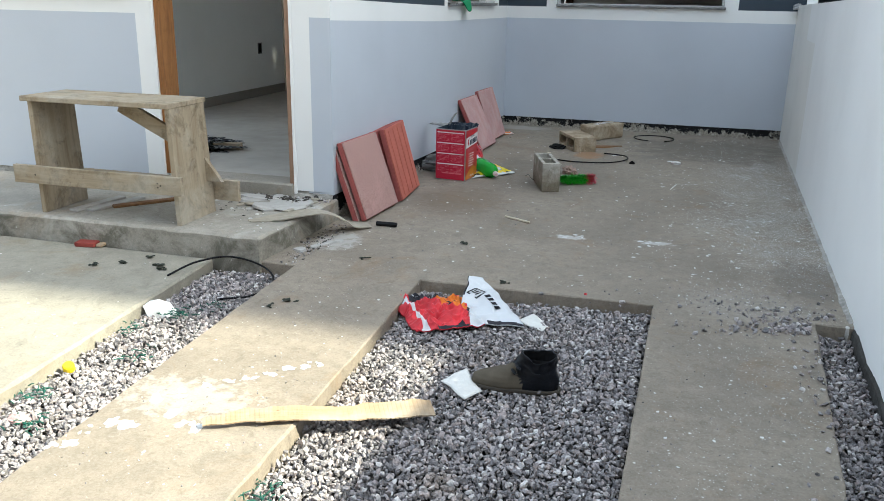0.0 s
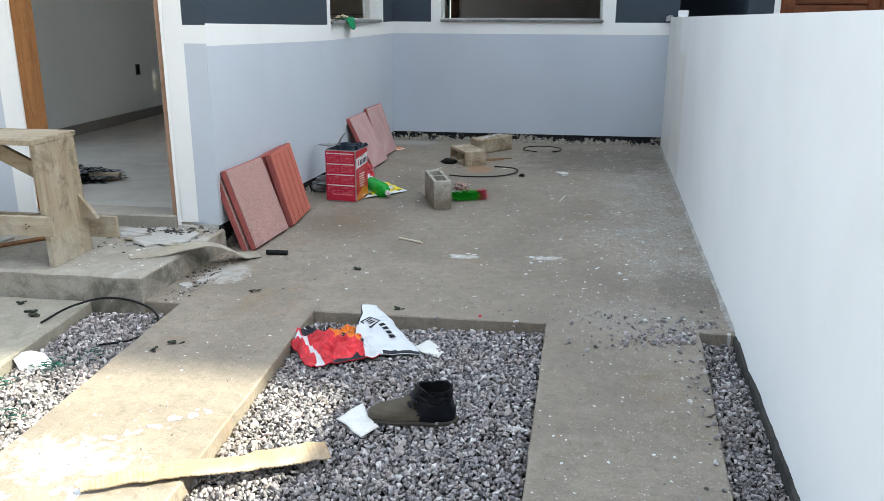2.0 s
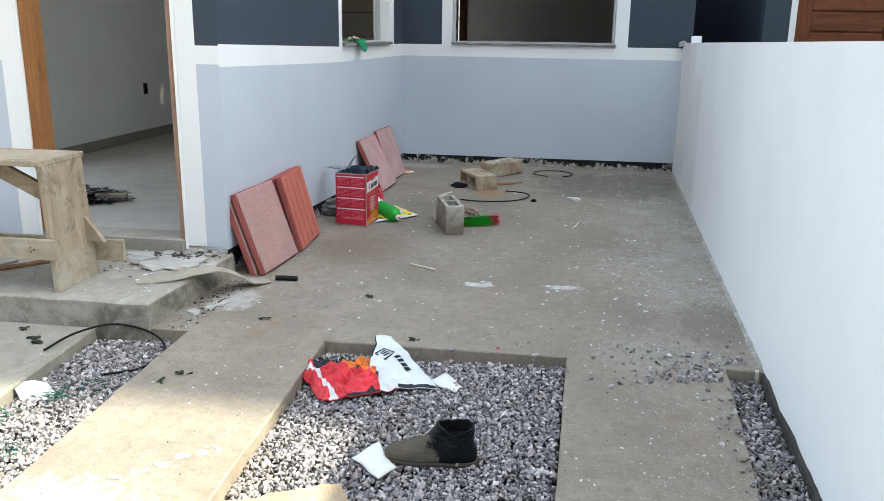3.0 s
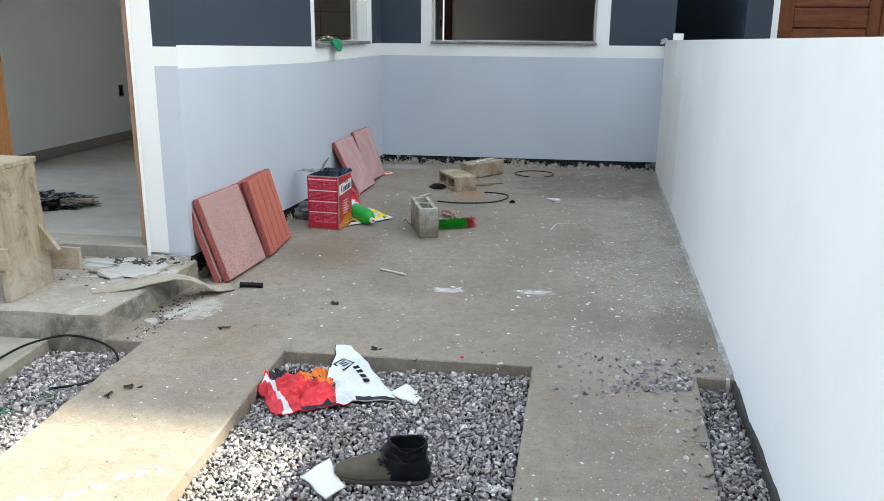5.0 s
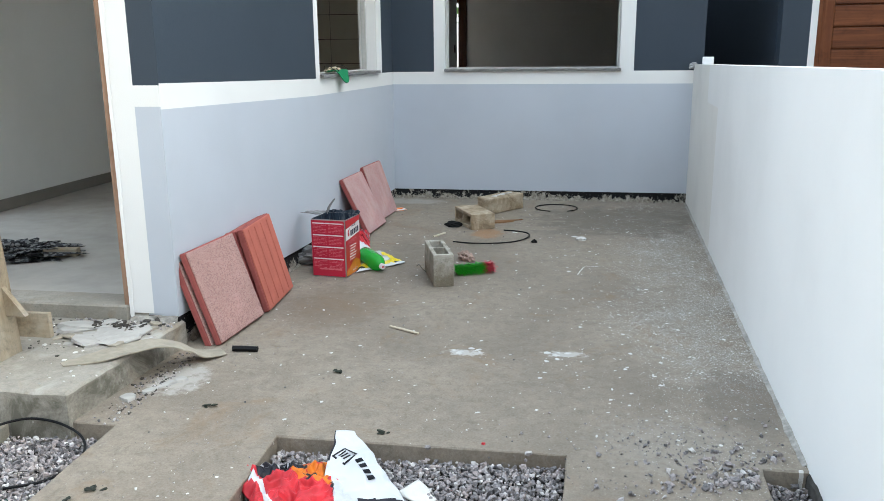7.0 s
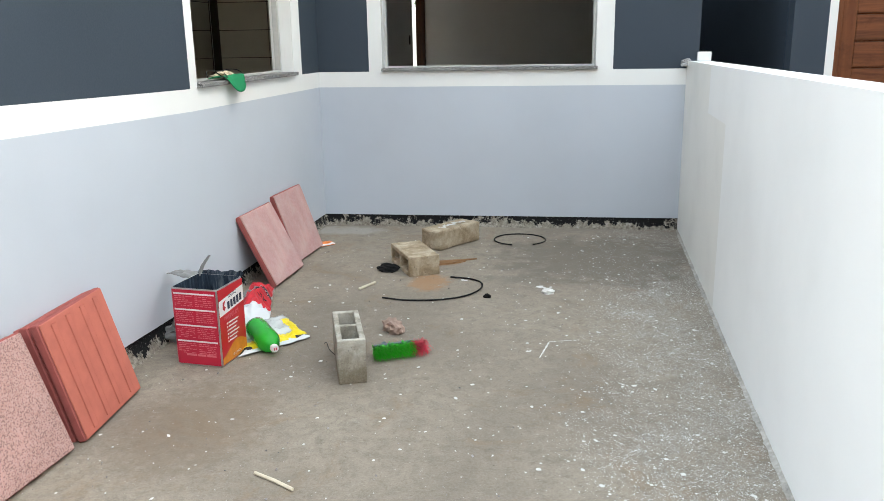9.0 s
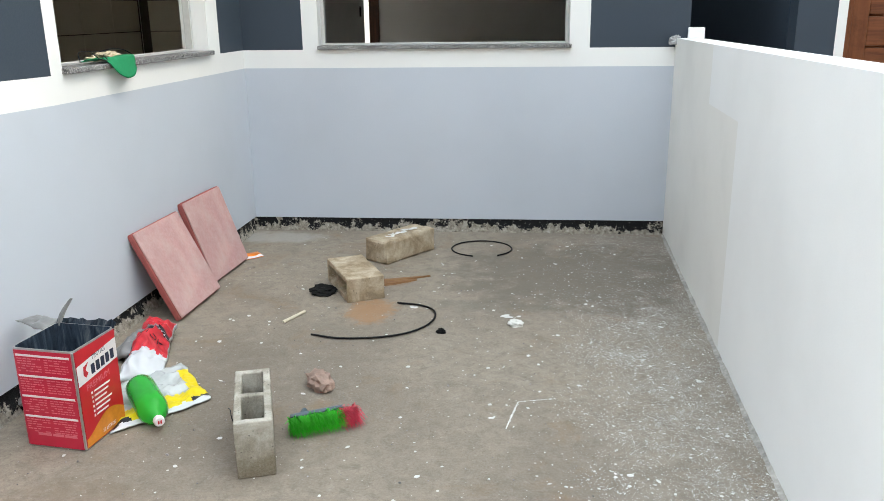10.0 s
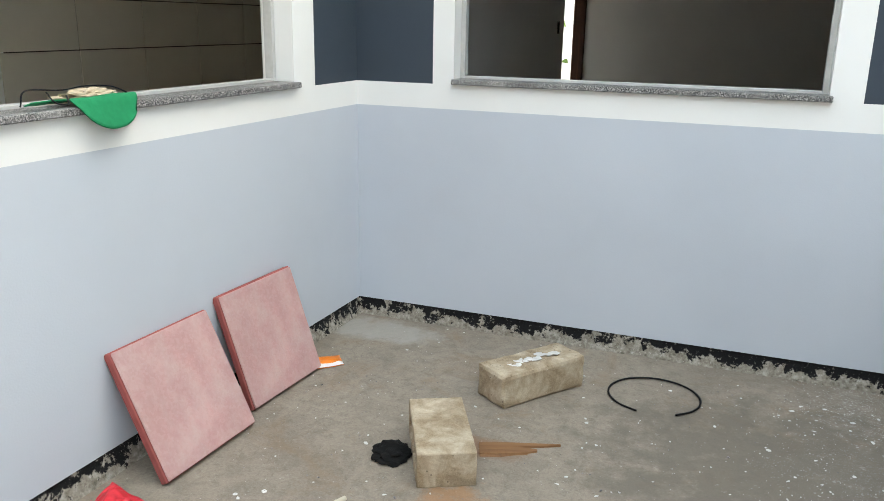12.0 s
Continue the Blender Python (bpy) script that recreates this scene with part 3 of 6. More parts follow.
# rough mortar fillet where the yard slab meets the boundary wall
bm = bmesh.new()
pts = [(1.75 - 0.047 * (8.45 - y), y) for y in np.arange(3.66, 8.46, 0.05)]
prev = None
for x, y in pts:
    k = 0.010 + 0.014 * abs(noise.noise(Vector((0, y * 6, 2)))) + 0.006 * noise.noise(Vector((3, y * 23, 2)))
    row = [bm.verts.new((x - k * 1.3, y, 0.0008)), bm.verts.new((x - k * 0.7, y, k * 0.35)), bm.verts.new((x + 0.002, y, k * 0.9))]
    if prev:
        for i in range(2):
            bm.faces.new((prev[i], row[i], row[i + 1], prev[i + 1]))
    prev = row
tagged(part("trim", bm, plain("rough whitish mortar", (0.33, 0.315, 0.29), 0.9, 0.6, 55, 0.006)), "rough mortar fillet along the boundary wall", "trim", kind="structure")

# dark unpainted foot of the boundary wall beside the sunken gravel
bm = bmesh.new()
prev = None
for y in np.arange(1.0, 3.64, 0.03):
    x = 1.75 - 0.047 * (8.45 - y)
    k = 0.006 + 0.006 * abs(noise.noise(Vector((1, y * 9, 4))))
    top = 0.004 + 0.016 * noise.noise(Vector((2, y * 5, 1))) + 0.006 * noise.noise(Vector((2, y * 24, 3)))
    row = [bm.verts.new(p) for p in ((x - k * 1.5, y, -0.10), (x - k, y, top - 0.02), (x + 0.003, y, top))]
    if prev:
        for i in range(2):
            bm.faces.new((prev[i], row[i], row[i + 1], prev[i + 1]))
    prev = row
tagged(part("trim", bm, plain("near-black mortar", (0.055, 0.052, 0.048), 0.9, 0.6, 30, 0.006)), "dark mortar band at the foot of the boundary wall", "trim", kind="structure")

# rough footing that shows under the paint line
def footing(a, b, top, out, label, seed=0.0, ground=0.0, jag=0.006):
    """Broken concrete at a wall's foot from plan point a to b; it bulges out to the right of the way from a to b."""
    a, b = Vector((*a, 0)), Vector((*b, 0))
    way = (b - a).normalized()
    away = Vector((way.y, -way.x, 0))
    count = max(6, int((b - a).length / 0.016))
    bm = bmesh.new()
    prev = None
    for i in range(count + 1):
        p = a.lerp(b, i / count)
        row = []
        for j in range(7):
            f = j / 6
            q = p * 1.0
            lump_in = noise.noise(Vector((i * 0.11, f * 1.6, seed))) * 0.9 + noise.noise(Vector((i * 0.37, f * 3.5, seed + 5))) * 0.5
            d = -0.006 + out * (1 - f) ** 1.4 + jag * lump_in * (0.25 + 0.75 * math.sin(math.pi * min(1.0, f + 0.15)))
            if j == 0:
                d += 0.010 * abs(noise.noise(Vector((i * 0.23, 1, seed + 9))))
            z = ground - 0.004 + (top - ground + 0.001) * f + (0.003 * lump_in if 0 < j < 6 else 0.0)
            if j == 6:
                z += 0.004 * noise.noise(Vector((i * 0.19, 3, seed)))
            row.append(bm.verts.new(q + away * d + Vector((0, 0, z))))
        if prev:
            for j in range(6):
                bm.faces.new((prev[j], row[j], row[j + 1], prev[j + 1]))
        prev = row
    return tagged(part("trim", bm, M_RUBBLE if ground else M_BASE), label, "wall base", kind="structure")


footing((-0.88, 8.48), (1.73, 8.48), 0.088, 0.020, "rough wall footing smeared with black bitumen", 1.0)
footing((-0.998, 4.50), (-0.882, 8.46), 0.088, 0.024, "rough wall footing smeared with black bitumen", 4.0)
footing((-1.236, 4.43), (-1.002, 4.43), 0.158, 0.030, "crumbled mortar footing under the door-side wall", 7.0, 0.118, 0.016)
footing((-3.58, 4.43), (-2.06, 4.43), 0.158, 0.012, "rough mortar footing under the front wall", 9.0, 0.118)

# ragged plaster edge beside the door frame
for x0, way in ((-1.232, 1), (-2.063, -1)):
    bm = bmesh.new()
    prev = None
    for k in range(90):
        z = 0.13 + k * 0.024
        w = 0.004 + 0.010 * abs(noise.noise(Vector((x0, 0, z * 17)))) + 0.012 * max(0.0, noise.noise(Vector((x0, 2, z * 5))))
        d = 0.004 + 0.004 * abs(noise.noise(Vector((x0, 4, z * 23))))
        row = [bm.verts.new(p) for p in ((x0 - way * 0.006, 4.4285, z), (x0 - way * 0.004, 4.4285 - d, z), (x0 + way * w, 4.4285 - d * 0.6, z), (x0 + way * (w + 0.004), 4.4285, z))]
        if prev:
            for i in range(3):
                bm.faces.new((prev[i], row[i], row[i + 1], prev[i + 1]))
        prev = row
    bmesh.ops.recalc_face_normals(bm, faces=bm.faces)
    tagged(part("trim", bm, M_WHITE), "ragged unfinished plaster edge beside the door frame", "trim", kind="structure")

from mathutils import kdtree

# ---- materials of things ----
def speckled(name, base, chip, pale, amount=0.5, scale=150.0, dusty=0.0, relief=0.003, blotch=0.86, weather=0.0):
    g = Graph(name)
    n = g.noise(scale, 4, 0.75)
    v = g.node("ShaderNodeTexVoronoi", Vector=g.co, Scale=scale * 0.9)
    pick = g.node("ShaderNodeSeparateColor", Color=v.outputs["Color"]).outputs[0]
    cloud = g.noise(6, 5, 0.6)
    col = g.ramp(cloud, (0.34, tuple(c * blotch for c in base)), (0.5, tuple(c * (0.5 + blotch / 2) for c in base)), (0.68, tuple(c * 1.08 for c in base)))
    col = g.mix(g.ramp(pick, (0.60, 0.0), (0.66, amount)), col, pale)
    col = g.mix(g.ramp(pick, (0.18, amount), (0.24, 0.0)), col, chip)
    if weather:
        w = g.noise(10, 9, 0.75, warp=0.6)
        col = g.mix(g.ramp(w, (0.50, 0.0), (0.62, weather)), col, (0.52, 0.49, 0.42))
        col = g.mix(g.ramp(w, (0.34, weather), (0.46, 0.0)), col, (base[0] * 0.72, base[1] * 0.62, base[2] * 0.5))
        col = g.mix(g.ramp(g.noise(70, 6, 0.8), (0.62, 0.0), (0.68, weather)), col, (0.55, 0.53, 0.48))
    if dusty:
        col = g.mix(g.ramp(g.noise(9, 6, 0.7), (0.4, 0.0), (0.7, dusty)), col, (0.52, 0.42, 0.40))
    return g.done(col, 0.82, n, relief, strength=0.7)


M_RED_SIDE = plain("red tinted concrete", (0.31, 0.088, 0.08), 0.85, 0.22, 30, 0.002)
M_RED_AGG = speckled("washed pink granite face", (0.44, 0.255, 0.23), (0.12, 0.075, 0.07), (0.52, 0.36, 0.33), 0.55, 300)
M_RED_TACT = plain("terracotta tinted concrete", (0.44, 0.135, 0.10), 0.8, 0.16, 14, 0.002)
M_RED_DUSTY = speckled("dusty pink concrete face", (0.50, 0.295, 0.285), (0.42, 0.225, 0.215), (0.55, 0.38, 0.365), 0.18, 120, 0.5, 0.004)


def block_material(name, top, body, soak, seed):
    """Cast block: pale dusty faces, grit, and a brown tide of dirty water soaked up from one side."""
    g = Graph(name)
    big = g.noise(8.0 + seed, 6, 0.65, warp=0.5)
    col = g.ramp(big, (0.36, tuple(c * 0.72 for c in body)), (0.46, body), (0.56, top), (0.67, tuple(c * 1.25 for c in top)))
    reach = g.math("MULTIPLY", g.axis(2), -4.2) if seed < 1 else g.math("MULTIPLY", g.noise(3.7, 3, 0.5), -1.0)
    tide = g.math("ADD", reach, g.math("MULTIPLY", g.noise(8, 5, 0.65), 1.25))
    col = g.mix(g.ramp(tide, (0.06, 0.0), (0.46, 0.85)), col, soak)
    grit = g.noise(190, 4, 0.75)
    col = g.mix(0.22, col, g.ramp(grit, (0.38, tuple(c * 0.45 for c in body)), (0.62, top)))
    v = g.node("ShaderNodeTexVoronoi", Vector=g.co, Scale=75.0)
    pick = g.node("ShaderNodeSeparateColor", Color=v.outputs["Color"]).outputs[0]
    pit = g.math("MULTIPLY", g.ramp(v.outputs["Distance"], (0.16, 1.0), (0.30, 0.0)), g.ramp(pick, (0.80, 0.0), (0.84, 0.7)))
    col = g.mix(pit, col, tuple(c * 0.30 for c in body))
    splash = g.math("MULTIPLY", g.ramp(g.noise(24, 6, 0.7, warp=0.5), (0.66, 0.0), (0.70, 1.0)), 0.7)
    col = g.mix(splash, col, (0.60, 0.58, 0.53))
    return g.done(col, 0.86, g.mix(0.5, grit, g.math("MULTIPLY", pit, -1.0)), 0.003, strength=0.7)


M_BLOCK = block_material("grey concrete block", (0.42, 0.395, 0.345), (0.30, 0.275, 0.225), (0.13, 0.10, 0.058), 0.0)
M_BLOCK_TAN = block_material("tan-stained concrete block", (0.46, 0.385, 0.285), (0.34, 0.265, 0.175), (0.17, 0.105, 0.048), 2.0)
M_TIN_RED = plain("red printed tinplate", (0.47, 0.014, 0.045), 0.32, 0.08, 10, 0.0003)
M_TIN_RED2 = plain("bright red printed tinplate", (0.50, 0.010, 0.022), 0.3, 0.14, 10, 0.0003)
M_TIN_PRINT = plain("pale pink print", (0.62, 0.16, 0.20), 0.4, 0.15, 80, 0.0002)
M_TIN_RULE = plain("white print", (0.72, 0.68, 0.68), 0.4, 0.1, 30, 0.0002)
M_TIN_ORANGE = plain("orange print", (0.62, 0.22, 0.03), 0.35, 0.35, 18, 0.0003)


def tin_inside():
    g = Graph("paint-smeared tin inside")
    m = g.node("ShaderNodeMapping", Vector=g.co, Scale=(26.0, 26.0, 5.0))
    n = g.noise(1.0, 6, 0.7, co=m.outputs[0], warp=0.8)
    col = g.ramp(n, (0.40, (0.020, 0.028, 0.042)), (0.55, (0.055, 0.075, 0.105)), (0.66, (0.17, 0.19, 0.21)), (0.78, (0.42, 0.43, 0.43)))
    return g.done(col, 0.35, n, 0.002, 0.2)


M_TIN_INSIDE = tin_inside()
M_TIN_EDGE = plain("bare scratched tin", (0.42, 0.42, 0.42), 0.4, 0.3, 40, 0.0006, 0.8)
M_INK = plain("dark blue print", (0.025, 0.03, 0.06), 0.4, 0.1, 30, 0.0002)
M_YELLOW = plain("yellow plastic film", (0.72, 0.56, 0.02), 0.35, 0.1, 20, 0.001)
M_BLACK = plain("black plastic", (0.005, 0.005, 0.006), 0.55, 0.3, 40, 0.0008)
M_RAG = plain("black matted rag", (0.006, 0.006, 0.006), 0.95, 0.4, 60, 0.004)
M_GREYFILM = plain("grimy grey plastic film", (0.20, 0.20, 0.20), 0.35, 0.4, 9, 0.003)
M_WHITEFILM = plain("white plastic film", (0.56, 0.575, 0.60), 0.38, 0.06, 8, 0.002)
M_CLEARFILM = plain("milky clear plastic film", (0.46, 0.48, 0.48), 0.25, 0.15, 12, 0.002)
M_REDFILM = plain("red printed plastic film", (0.50, 0.030, 0.042), 0.35, 0.45, 22, 0.003)
M_ORANGEFILM = plain("orange printed plastic film", (0.62, 0.17, 0.02), 0.35, 0.5, 24, 0.002)
M_DARKFILM = plain("dark plastic film for print and crumple shade", (0.016, 0.016, 0.022), 0.35, 0.2, 12, 0.002)
M_CARD = wood("brown corrugated cardboard", (0.27, 0.19, 0.115), (0.37, 0.275, 0.175), axis=0, rough=0.85, stain=0.12)
M_BLUECARD = plain("blue-white printed card", (0.30, 0.36, 0.50), 0.7, 0.3, 10, 0.001)
M_PAPER = plain("crumpled white paper", (0.62, 0.61, 0.58), 0.85, 0.12, 14, 0.006)
M_CEMENTPAPER = plain("beige cement-bag paper", (0.34, 0.305, 0.245), 0.85, 0.35, 16, 0.004)
M_PLASTER = plain("grey-white plaster flake", (0.40, 0.385, 0.36), 0.9, 0.2, 20, 0.003)
M_SUEDE = plain("dusty brown suede", (0.085, 0.072, 0.054), 0.95, 0.3, 26, 0.002)
M_LEATHER = plain("worn black leather", (0.0035, 0.0045, 0.007), 0.40, 0.8, 34, 0.007)
M_SOLE = plain("grey-brown rubber sole", (0.060, 0.053, 0.044), 0.9, 0.25, 30, 0.002)
M_BLACK_INSIDE = plain("black shoe lining and box inside", (0.003, 0.003, 0.0035), 0.95, 0.2, 40, 0.001)
M_GREENCLOTH = plain("green cap cloth", (0.02, 0.21, 0.085), 0.75, 0.12, 60, 0.0008)
M_STRAW = plain("beige patterned cap cloth", (0.50, 0.42, 0.30), 0.9, 0.45, 28, 0.002)
M_BROWNPAPER = plain("crumpled brown rag", (0.31, 0.22, 0.18), 0.9, 0.4, 24, 0.004)
M_BRISTLE_G = plain("green bristles", (0.06, 0.46, 0.03), 0.5, 0.5, 40, 0.0005)
M_BRISTLE_P = plain("pink-red bristles", (0.60, 0.06, 0.10), 0.5, 0.25, 40, 0.0005)
M_BRUSHBODY = plain("dull blue-grey plastic", (0.09, 0.12, 0.14), 0.5, 0.2, 30, 0.0006)
M_SPLINTER = wood("wet brown splintered wood", (0.13, 0.065, 0.03), (0.28, 0.15, 0.07), axis=0, rough=0.7)
M_STICK = plain("pale dry stick", (0.55, 0.49, 0.38), 0.8, 0.15, 40, 0.001)
M_LEAF = plain("dried dark leaf", (0.03, 0.034, 0.026), 0.8, 0.5, 30, 0.001)
M_GREENBIT = plain("dark green plastic netting", (0.012, 0.075, 0.055), 0.6, 0.4, 30, 0.001)
M_CHIP = plain("white paint chip", (0.57, 0.56, 0.535), 0.8, 0.35, 30, 0.001)
M_MORTAR = plain("grey mortar lump", (0.36, 0.36, 0.36), 0.9, 0.3, 30, 0.004)
M_STYRO = plain("white foam", (0.80, 0.80, 0.80), 0.8, 0.04, 40, 0.001)
M_BRICK = plain("dark red broken tile", (0.24, 0.05, 0.04), 0.7, 0.2, 20, 0.001)
M_SWITCH = plain("grey switch box", (0.10, 0.10, 0.10), 0.6, 0.2, 30, 0.0005)


def glassy(name, c, rough, trans):
    g = Graph(name)
    n = g.noise(30, 4, 0.6)
    return g.done(g.ramp(n, (0.3, tuple(v * 0.85 for v in c)), (0.7, c)), rough, n, 0.0006, Transmission_Weight=trans, IOR=1.3)


M_PET = glassy("green translucent bottle plastic", (0.05, 0.55, 0.06), 0.06, 0.45)


# ---- shapes ----
def lump(name, size, mat, parent=None, seed=0.0, amp=0.35, freq=2.2, sub=3, flat=True, label=""):
    """A crumpled lump sitting on z = 0."""
    bm = bmesh.new()
    bmesh.ops.create_icosphere(bm, subdivisions=sub, radius=1.0)
    off = Vector((seed * 3.1, seed * 1.7, seed))
    for v in bm.verts:
        d = v.co.normalized()
        r = 1 + amp * noise.noise(d * freq + off) + amp * 0.45 * abs(noise.noise(d * freq * 2.7 + off)) - amp * 0.2 * abs(noise.noise(d * freq * 6 + off))
        v.co = Vector((d.x * size[0] * r, d.y * size[1] * r, d.z * size[2] * r))
        if flat and v.co.z < -size[2] * 0.45:
            v.co.z = -size[2] * 0.45
    low = min(v.co.z for v in bm.verts)
    for v in bm.verts:
        v.co.z -= low
    return part(name, bm, mat, parent, label)


def catmull(pts, k=8):
    out = []
    p = [Vector(q) for q in pts]
    p = [p[0] * 2 - p[1]] + p + [p[-1] * 2 - p[-2]]
    for i in range(1, len(p) - 2):
        for j in range(k):
            t = j / k
            a, b, c, d = p[i - 1], p[i], p[i + 1], p[i + 2]
            out.append(0.5 * ((2 * b) + (c - a) * t + (2 * a - 5 * b + 4 * c - d) * t * t + (3 * b - a - 3 * c + d) * t ** 3))
    out.append(p[-2])
    return out


def tube(bm, pts, r, sides=7, taper=None):
    rings = []
    for i, v in enumerate(pts):
        t = (pts[min(i + 1, len(pts) - 1)] - pts[max(i - 1, 0)]).normalized()
        a = t.cross(Vector((0.1, 0.2, 1))).normalized()
        b = a.cross(t)
        rr = r if taper is None else r * taper(i / (len(pts) - 1))
        rings.append([bm.verts.new(v + (a * math.cos(2 * math.pi * k / sides) + b * math.sin(2 * math.pi * k / sides)) * rr) for k in range(sides)])
    for p, q in zip(rings, rings[1:]):
        for k in range(sides):
            bm.faces.new((p[k], p[(k + 1) % sides], q[(k + 1) % sides], q[k]))
    bm.faces.new(rings[0][::-1])
    bm.faces.new(rings[-1])


def lathe(bm, profile, sides=24, axis="z"):
    rings = []
    for r, z in profile:
        ring = []
        for k in range(sides):
            a = 2 * math.pi * k / sides
            ring.append(bm.verts.new((r * math.cos(a), r * math.sin(a), z)))
        rings.append(ring)
    for p, q in zip(rings, rings[1:]):
        for k in range(sides):
            bm.faces.new((p[k], p[(k + 1) % sides], q[(k + 1) % sides], q[k]))
    bm.faces.new(rings[0][::-1])
    bm.faces.new(rings[-1])


def film(name, corners, mats, zone, parent=None, n=34, amp=0.02, freq=9.0, seed=0.0, edge=0.012, thick=0.004, belly=0.0, label="", floor_z=None):
    """A crumpled sheet or bag spread between four corners, two skins thick. zone(u, v) gives the print's index."""
    a, b, c, d = (Vector(q) for q in corners)
    bm = bmesh.new()
    off = Vector((seed * 2.3, seed, seed * 0.7))
    top, low = [], []
    for i in range(n + 1):
        for j in range(n + 1):
            u, v = i / n, j / n
            p = a * (1 - u) * (1 - v) + b * u * (1 - v) + c * u * v + d * (1 - u) * v
            q = p * freq + off
            ridge = 1 - abs(noise.noise(q)) * 2.2
            ridge2 = 1 - abs(noise.noise(q * 2.6 + off)) * 2.2
            rim = min(u, v, 1 - u, 1 - v)
            z = amp * (0.7 * ridge + 0.35 * ridge2) * min(1, 0.35 + rim * 5) + belly * math.sin(math.pi * u) * math.sin(math.pi * v)
            w = noise.noise_vector(p * 14 + off) * edge
            s = Vector((p.x + w.x, p.y + w.y, p.z + max(z, -0.004)))
            if floor_z is not None:
                s.z = max(s.z, floor_z)
            top.append(bm.verts.new(s))
            low.append(bm.verts.new(s - Vector((0, 0, thick))))
    k = n + 1
    for i in range(n):
        for j in range(n):
            q = (i * k + j, (i + 1) * k + j, (i + 1) * k + j + 1, i * k + j + 1)
            wob = noise.noise(Vector((i / n * 7, j / n * 7, seed))) * 0.035
            mi = zone((i + 0.5) / n + wob, (j + 0.5) / n + wob)
            f = bm.faces.new([top[t] for t in q])
            f.material_index = mi
            f = bm.faces.new([low[t] for t in q[::-1]])
            f.material_index = mi
    rimv = [i * k for i in range(k)] + [n * k + j for j in range(1, k)] + [i * k + n for i in range(n - 1, -1, -1)] + [j for j in range(n - 1, 0, -1)]
    for i in range(len(rimv)):
        p, q = rimv[i], rimv[(i + 1) % len(rimv)]
        bm.faces.new((top[q], top[p], low[p], low[q]))
    return part(name, bm, mats, parent, label, smooth=True)


def flake(bm, x, y, z, r, rnd, thick=0.003, sides=6, tilt=0.0):
    """One irregular flat chip."""
    a0 = rnd.random() * 6.28
    sx, sy = r * rnd.uniform(0.6, 1.3), r * rnd.uniform(0.4, 1.0)
    up, lo = [], []
    for k in range(sides):
        a = 2 * math.pi * k / sides
        rr = rnd.uniform(0.6, 1.1)
        px, py = sx * rr * math.cos(a), sy * rr * math.sin(a)
        qx, qy = px * math.cos(a0) - py * math.sin(a0), px * math.sin(a0) + py * math.cos(a0)
        up.append(bm.verts.new((x + qx * 0.92, y + qy * 0.92, z + thick + tilt * px)))
        lo.append(bm.verts.new((x + qx, y + qy, z)))
    bm.faces.new(up)
    for k in range(sides):
        bm.faces.new((lo[k], lo[(k + 1) % sides], up[(k + 1) % sides], up[k]))


def words(text, size, mat, parent, m, name="lettering", label=""):
    """Printed words as a thin mesh, lying in local x-y and facing +z."""
    cu = bpy.data.curves.new(name, "FONT")
    cu.body, cu.size, cu.extrude, cu.align_x = text, size, 0.0002, "LEFT"
    tmp = bpy.data.objects.new(name, cu)
    scene.collection.objects.link(tmp)
    bpy.context.view_layer.update()
    me = bpy.data.meshes.new_from_object(tmp.evaluated_get(bpy.context.evaluated_depsgraph_get()))
    bpy.data.objects.remove(tmp)
    me.materials.clear()
    me.materials.append(mat)
    ob = new(name, me)
    ob.parent = parent
    ob.matrix_local = m
    if label:
        ob["label"] = label
    return ob


def drape(ob, cloth, m, lift=0.0022):
    """Lay a thin print onto a crumpled sheet under the same parent."""
    tops = [v.co for v in cloth.data.vertices]
    tree = kdtree.KDTree(len(tops))
    for k, c in enumerate(tops):
        tree.insert((c.x, c.y, 0), k)
    tree.balance()
    for v in ob.data.vertices:
        p = m @ v.co
        z = max(tops[k].z for _, k, _ in tree.find_n((p.x, p.y, 0), 6))
        v.co = Vector((p.x, p.y, z + lift))
    ob.matrix_local = Matrix()
    return ob


# ---- bench on the porch step ----
bench = thing("bench", pose(-1.895, 3.83, 0.12, 0, 0, 0), "rough weathered pine bench made of boards, on the porch step", "bench")
part("seat", boxes((-0.43, 0.40, -0.165, 0.165, 0.560, 0.585), bevel=0.003), M_BENCHWOOD, bench)
for x, s in ((-0.385, -1), (0.385, 1)):
    bm = boxes((x - 0.013, x + 0.013, -0.150, 0.150, 0.0, 0.56), bevel=0.002)
    for v in bm.verts:
        v.co.x += (s * 0.006 + 0.020) * (1 - v.co.z / 0.56)
        v.co.y *= 1.0 + 0.05 * (1 - v.co.z / 0.56)
    part("leg", bm, M_BENCHLEG, bench)
front = part("front_rail", boxes((-0.50, 0.455, -0.187, -0.163, 0.155, 0.245), bevel=0.002), M_BENCHWOOD, bench)
part("back_rail", boxes((-0.42, 0.555, 0.163, 0.187, 0.06, 0.165), bevel=0.002), M_BENCHWOOD, bench)
bm = boxes((-0.185, 0.185, -0.03, -0.005, -0.036, 0.036), bevel=0.002)
for v in bm.verts:
    v.co = pose(0.205, 0.0, 0.468, 0, 26, 0) @ v.co
part("brace", bm, M_BENCHWOOD, bench)
bm = bmesh.new()
tri = [(0.402, 0.10, 0.17), (0.402, 0.10, 0.30), (0.50, 0.10, 0.17)]
f1 = [bm.verts.new(p) for p in tri]
f2 = [bm.verts.new((p[0], 0.125, p[2])) for p in tri]
bm.faces.new(f1)
bm.faces.new(f2[::-1])
